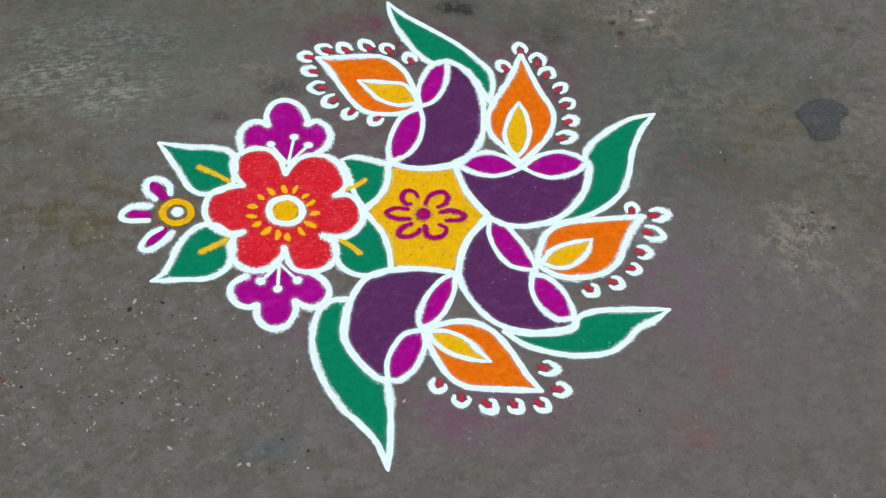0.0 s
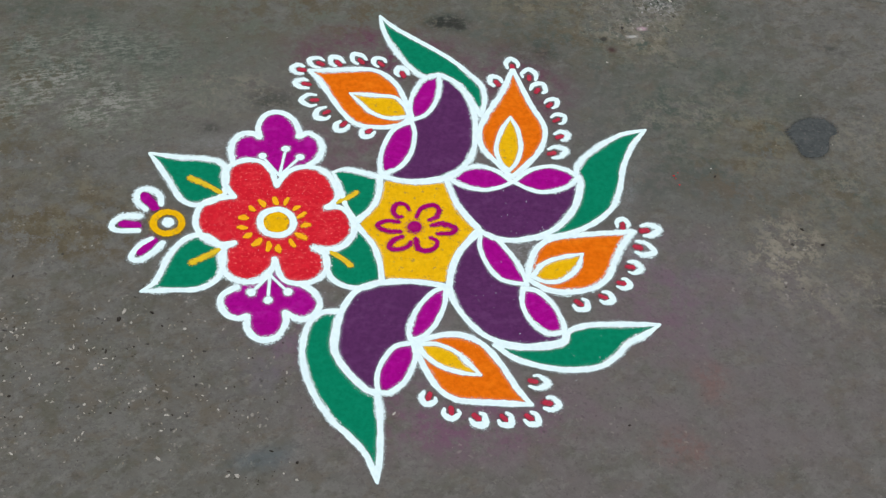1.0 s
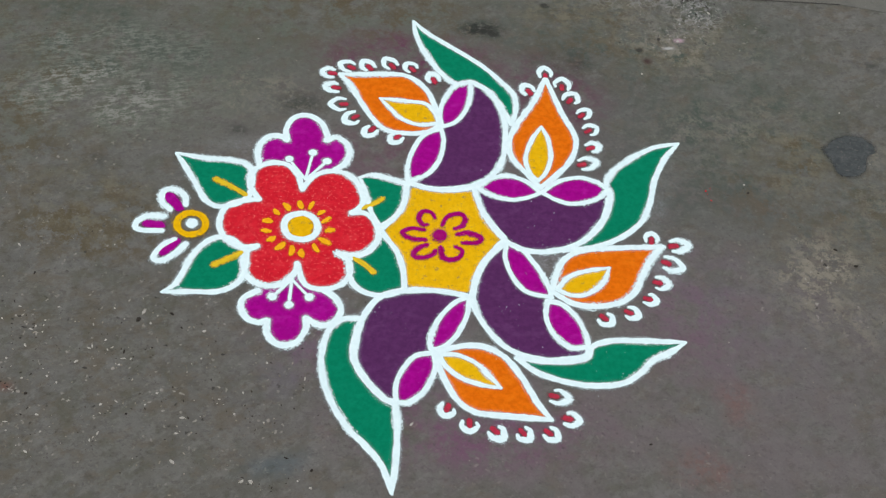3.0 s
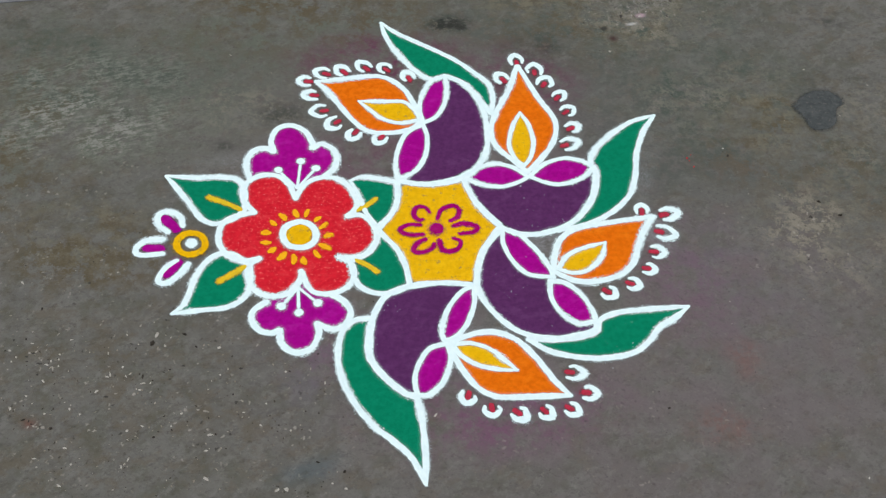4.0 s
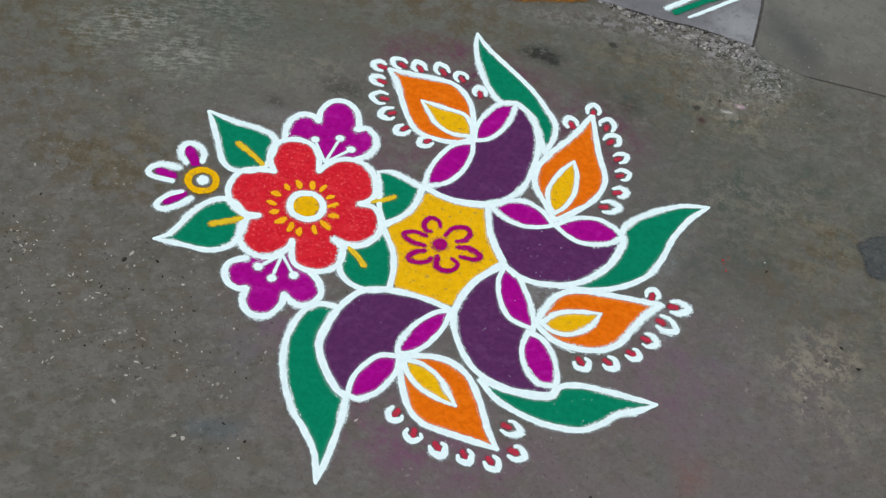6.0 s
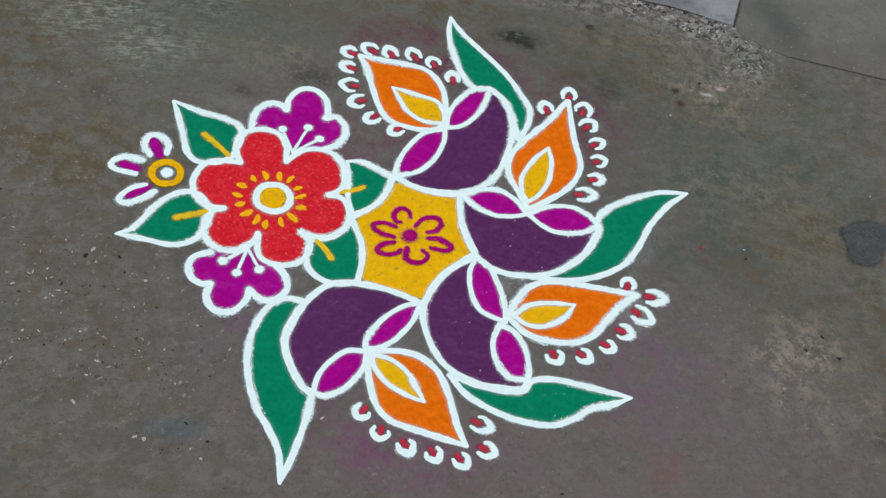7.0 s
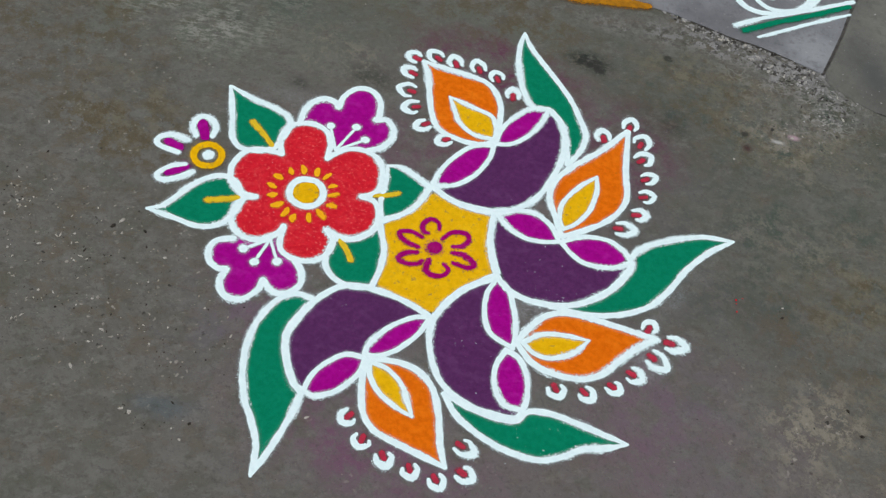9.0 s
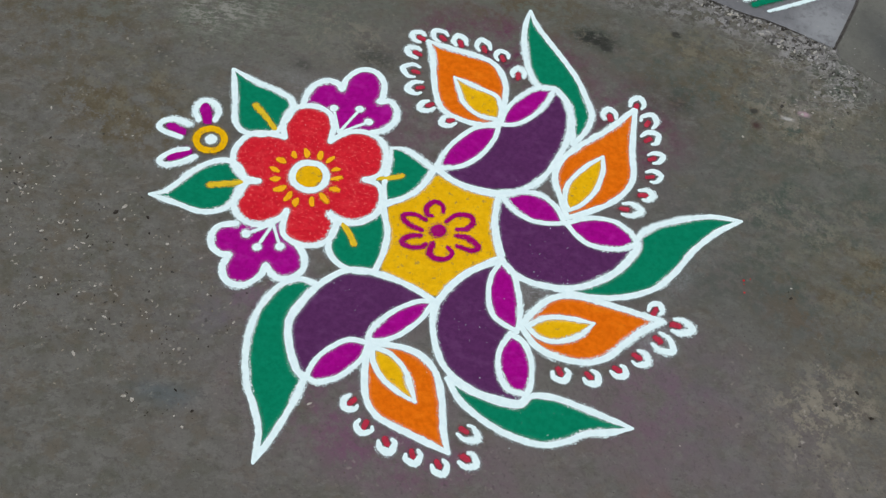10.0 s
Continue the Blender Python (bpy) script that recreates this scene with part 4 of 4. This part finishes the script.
edge_line, side_line, crack_line = flat(curve(SLAB_EDGE)), flat(curve(SLAB_SIDE)), flat(curve(CRACK))
slab("pavement_grey", "smooth grey concrete slab with a chipped edge", edge_line + side_line[1:] + [(side_line[-1][0], 200), (-230, 200), (-230, edge_line[0][1] - 50)], 0.0013, SLAB_GREY)
slab("pavement_worn", "worn brownish concrete slab beside the grey one", [(x + 0.35, y) for x, y in reversed(side_line[1:])] + crack_line[1:] + [(220, crack_line[-1][1]), (220, 200), (side_line[-1][0] + 0.35, 200)], 0.0006, SLAB_WARM)


def joint(name, knots, width, lift):
    """A dirt-filled joint, thin and uneven."""
    verts, faces, edge = [], [], []
    ribbon(curve(knots), width, lift, verts, faces, edge, low=0.0001, high=0.0004)
    return tagged(mesh_part(name, verts, faces, DIRT, None), "dark dirt packed into a joint between slabs", "joint", kind="structure")


joint("joint_edge", SLAB_EDGE[3:-1], 0.11, 0.9)
joint("joint_side", SLAB_SIDE, 0.22, 0.95)
joint("joint_crack", CRACK[2:], 0.05, 0.4)


# ---- dark patch in the yard ----
def dark_patch(knots):
    """A thin spread of old filler with a crumbling border."""
    c = middle(knots)
    rim = [p for run in curve(knots, True, 0.5) for p in run[:-1]]
    n, verts, faces, edge = len(rim), [spot(*c, 0.0006)], [], [0.25]
    for f, z, e in ((0.55, 0.0008, 0.35), (0.9, 0.0006, 0.55), (1.06, 0.0004, 0.85), (1.25, 0.0003, 1.7)):
        for p in rim:
            verts.append(spot(c[0] + f * (p.x - c[0]), c[1] + f * (p.y - c[1]), z)), edge.append(e)
    for i in range(n):
        j = (i + 1) % n
        faces.append((0, 1 + i, 1 + j))
        for k in range(3):
            faces.append((1 + k * n + i, 1 + (k + 1) * n + i, 1 + (k + 1) * n + j, 1 + k * n + j))
    ob = mesh_part("ground_patch", verts, faces, OLD_TAR, None, edge=edge)
    return tagged(ob, "dark grey wedge-shaped patch of old filler in the concrete", "patch", kind="structure")


dark_patch([(53.8, 29.7), (55.4, 32.4), (58.7, 33.9), (61.2, 32.8), (61.7, 31.1), (60.4, 30.0), (60.0, 26.9), (58.1, 25.2), (55.9, 25.2), (55.1, 27.5)])


# ---- grit, chips and pebbles ----
def stone(verts, faces, x, y, z, size):
    first, turn = len(verts), random.uniform(0, 6.28)
    lean, long = random.uniform(0, 6.28), random.uniform(1.0, 2.0)
    ca, sa = math.cos(lean), math.sin(lean)

    def at(r, a, height):
        u, v = r * math.cos(a) * long, r * math.sin(a) / long ** 0.5
        return spot(x + u * ca - v * sa, y + u * sa + v * ca, z + height)

    for i in range(5):
        a = turn + i * 1.2566
        r = size * random.uniform(0.6, 1.2)
        verts.append(at(r, a, 0.0))
    for i in range(5):
        a = turn + i * 1.2566 + 0.3
        r = size * random.uniform(0.3, 0.7)
        verts.append(at(r, a, size / 100 * random.uniform(0.25, 0.6)))
    for i in range(5):
        j = (i + 1) % 5
        faces.append((first + i, first + j, first + 5 + j, first + 5 + i))
    faces.append(tuple(first + 5 + i for i in range(5)))


def scatter(name, label, count, spread, sizes, material, z=-0.0003):
    verts, faces = [], []
    for _ in range(count):
        x, y = spread()
        stone(verts, faces, x, y, z, sizes[0] + (sizes[1] - sizes[0]) * random.random() ** 2)
    ob = mesh_part(name, verts, faces, material, None, smooth=False)
    return tagged(ob, label, "grit", kind="stuff")


def anywhere():
    return random.uniform(-85, 90), random.uniform(-62, 50)


NEAR_CHIPS = [(-35.2, -20.9, 0.42), (-33.9, -22.5, 0.28), (-48.1, -26.7, 0.26), (-47.7, -26.1, 0.2), (-48, -29.1, 0.26), (-39.9, -27.4, 0.3), (-40.2, -27.8, 0.22), (-38.6, -26.2, 0.24), (-35.6, -28.3, 0.26), (-35.8, -29.3, 0.2), (-41.1, -30, 0.3), (-43.8, -32.8, 0.28), (-42.4, -33.4, 0.24), (-46.7, -33.7, 0.24), (-51, -33.4, 0.24), (-37.9, -27.5, 0.2), (-36.2, -35.2, 0.24), (-34.5, -34.4, 0.2), (-31, -34.1, 0.18), (-26.2, -37.1, 0.22), (-26.1, -34.9, 0.3), (-20.1, -33, 0.24), (-43.1, -38.2, 0.26), (-35.3, -39.1, 0.26), (-35.9, -40.2, 0.18)]
FAR_CHIPS = [(-46.5, -39.9, 0.22), (-42.7, -43.2, 0.22), (-25.6, -40.9, 0.34), (-16.9, -41.7, 0.34), (-15.8, -41.5, 0.4), (-8.7, -40.8, 0.3), (-10.4, -40.2, 0.2), (-18, -25, 0.24), (-12.8, -26.2, 0.28), (-26.9, -22.2, 0.26), (-26.2, -26.2, 0.2), (-49.5, -31.4, 0.22), (-41.9, -40.3, 0.2), (-45.9, -41, 0.18), (-19.8, -29.9, 0.2), (-22.4, -31.4, 0.2), (-30, -32.2, 0.22), (-16.3, -33.4, 0.2), (-45.9, -22.7, 0.2), (-53.2, -25, 0.24), (-40.8, -24.3, 0.2), (-50.7, -23.7, 0.2), (1.5, -29.7, 0.3), (41.9, 19.8, 0.22), (30.5, 47.6, 0.32), (29.7, 45.7, 0.24), (31.6, 48.8, 0.24), (25.4, 38.8, 0.28), (56.3, 38.2, 0.24), (-54.2, -14.4, 0.24), (55.9, -34, 0.2), (-27, -22.1, 0.24)]
# pits in the concrete, put in as raised dark bits
PIT_BITS = [(-35.5, -22.3, 0.5), (-31.7, -20.5, 0.3), (-29.9, -22.3, 0.2), (-35.8, -27.3, 0.28), (-50.7, -18.3, 0.28), (-51.6, -23.1, 0.22), (-45.5, -35.7, 0.3), (-32.8, -35.8, 0.26), (-32.6, -26, 0.2), (-24.1, -28.9, 0.18), (-9.1, -38.5, 0.3), (-12.5, -37.5, 0.22), (-49.1, -34.8, 0.26), (-17.5, -24.9, 0.22), (42.5, 18.4, 0.3), (55.2, 10.8, 0.3), (58.1, 8.5, 0.4), (31.3, -26.1, 0.25)]
CLUSTERS = [(x, y) for x, y, _ in NEAR_CHIPS + FAR_CHIPS[:22]]


def near_side():
    if random.random() < 0.35:
        return random.gauss(-38, 17), random.gauss(-27, 13)
    x, y = random.choice(CLUSTERS)
    return random.gauss(x, 1.6), random.gauss(y, 1.1)


def along_edge():
    """Beside the slab's border, in a strip that widens towards its corner."""
    t = random.random() ** 0.6
    depth = random.random() ** 1.3 * (0.7 + 5.0 * t) - 0.3
    return 2 + 27.5 * t + 0.25 * depth + random.gauss(0, 0.3), 58.6 + 3.6 * t - 0.97 * depth


def past_corner():
    return random.gauss(32, 2.6), random.gauss(57.5, 3.0)


scatter("grit", "fine loose grit and dark specks on the concrete", 420, anywhere, (0.04, 0.11), GRIT)
scatter("grit", "loose sandy grit lying on the concrete", 600, near_side, (0.04, 0.15), GRIT)
scatter("mortar_crumbs", "pale mortar crumbs along the broken slab edge", 620, along_edge, (0.10, 0.42), CRUMB, -0.0006)
scatter("mortar_crumbs", "mortar crumbs strewn past the slab corner", 160, past_corner, (0.08, 0.30), CRUMB, -0.0006)


def pebble(name, x, y, size, label, material, group):
    verts, faces = [], []
    stone(verts, faces, 0, 0, -0.0003, size * 0.8)
    data = bpy.data.meshes.new(name)
    data.from_pydata([v - spot(0, 0) for v in verts], [], faces)
    data.materials.append(material)
    ob = new(name, data)
    ob.location = spot(x, y)
    return tagged(ob, label, name.replace("_", " "), group)


for x, y, size in NEAR_CHIPS + FAR_CHIPS:
    pebble("pebble", x, y, size, "small pale chip of mortar lying on the concrete", PALE, "pale bits on the ground")
# stand-ins for pits: the shade inside them is the bits' dark colour
for x, y, size in PIT_BITS:
    pebble("pit_bit", x, y, size, "small dark bit standing in for a shaded pit in the concrete", PIT_DARK, "dark bits on the ground")


# ---- stray white powder on the dark fills ----
def on_bowls():
    x, y, r = random.choice(((8, 18, 5), (15, 4, 6), (11, -9, 6), (-6, -14, 6), (-19, -3, 9), (24, -16, 5)))
    return random.gauss(x, r * 0.5), random.gauss(y, r * 0.5)


scatter("powder_specks", "stray specks of white powder fallen on the drawing", 170, on_bowls, (0.02, 0.07), WHITE, 0.0009)
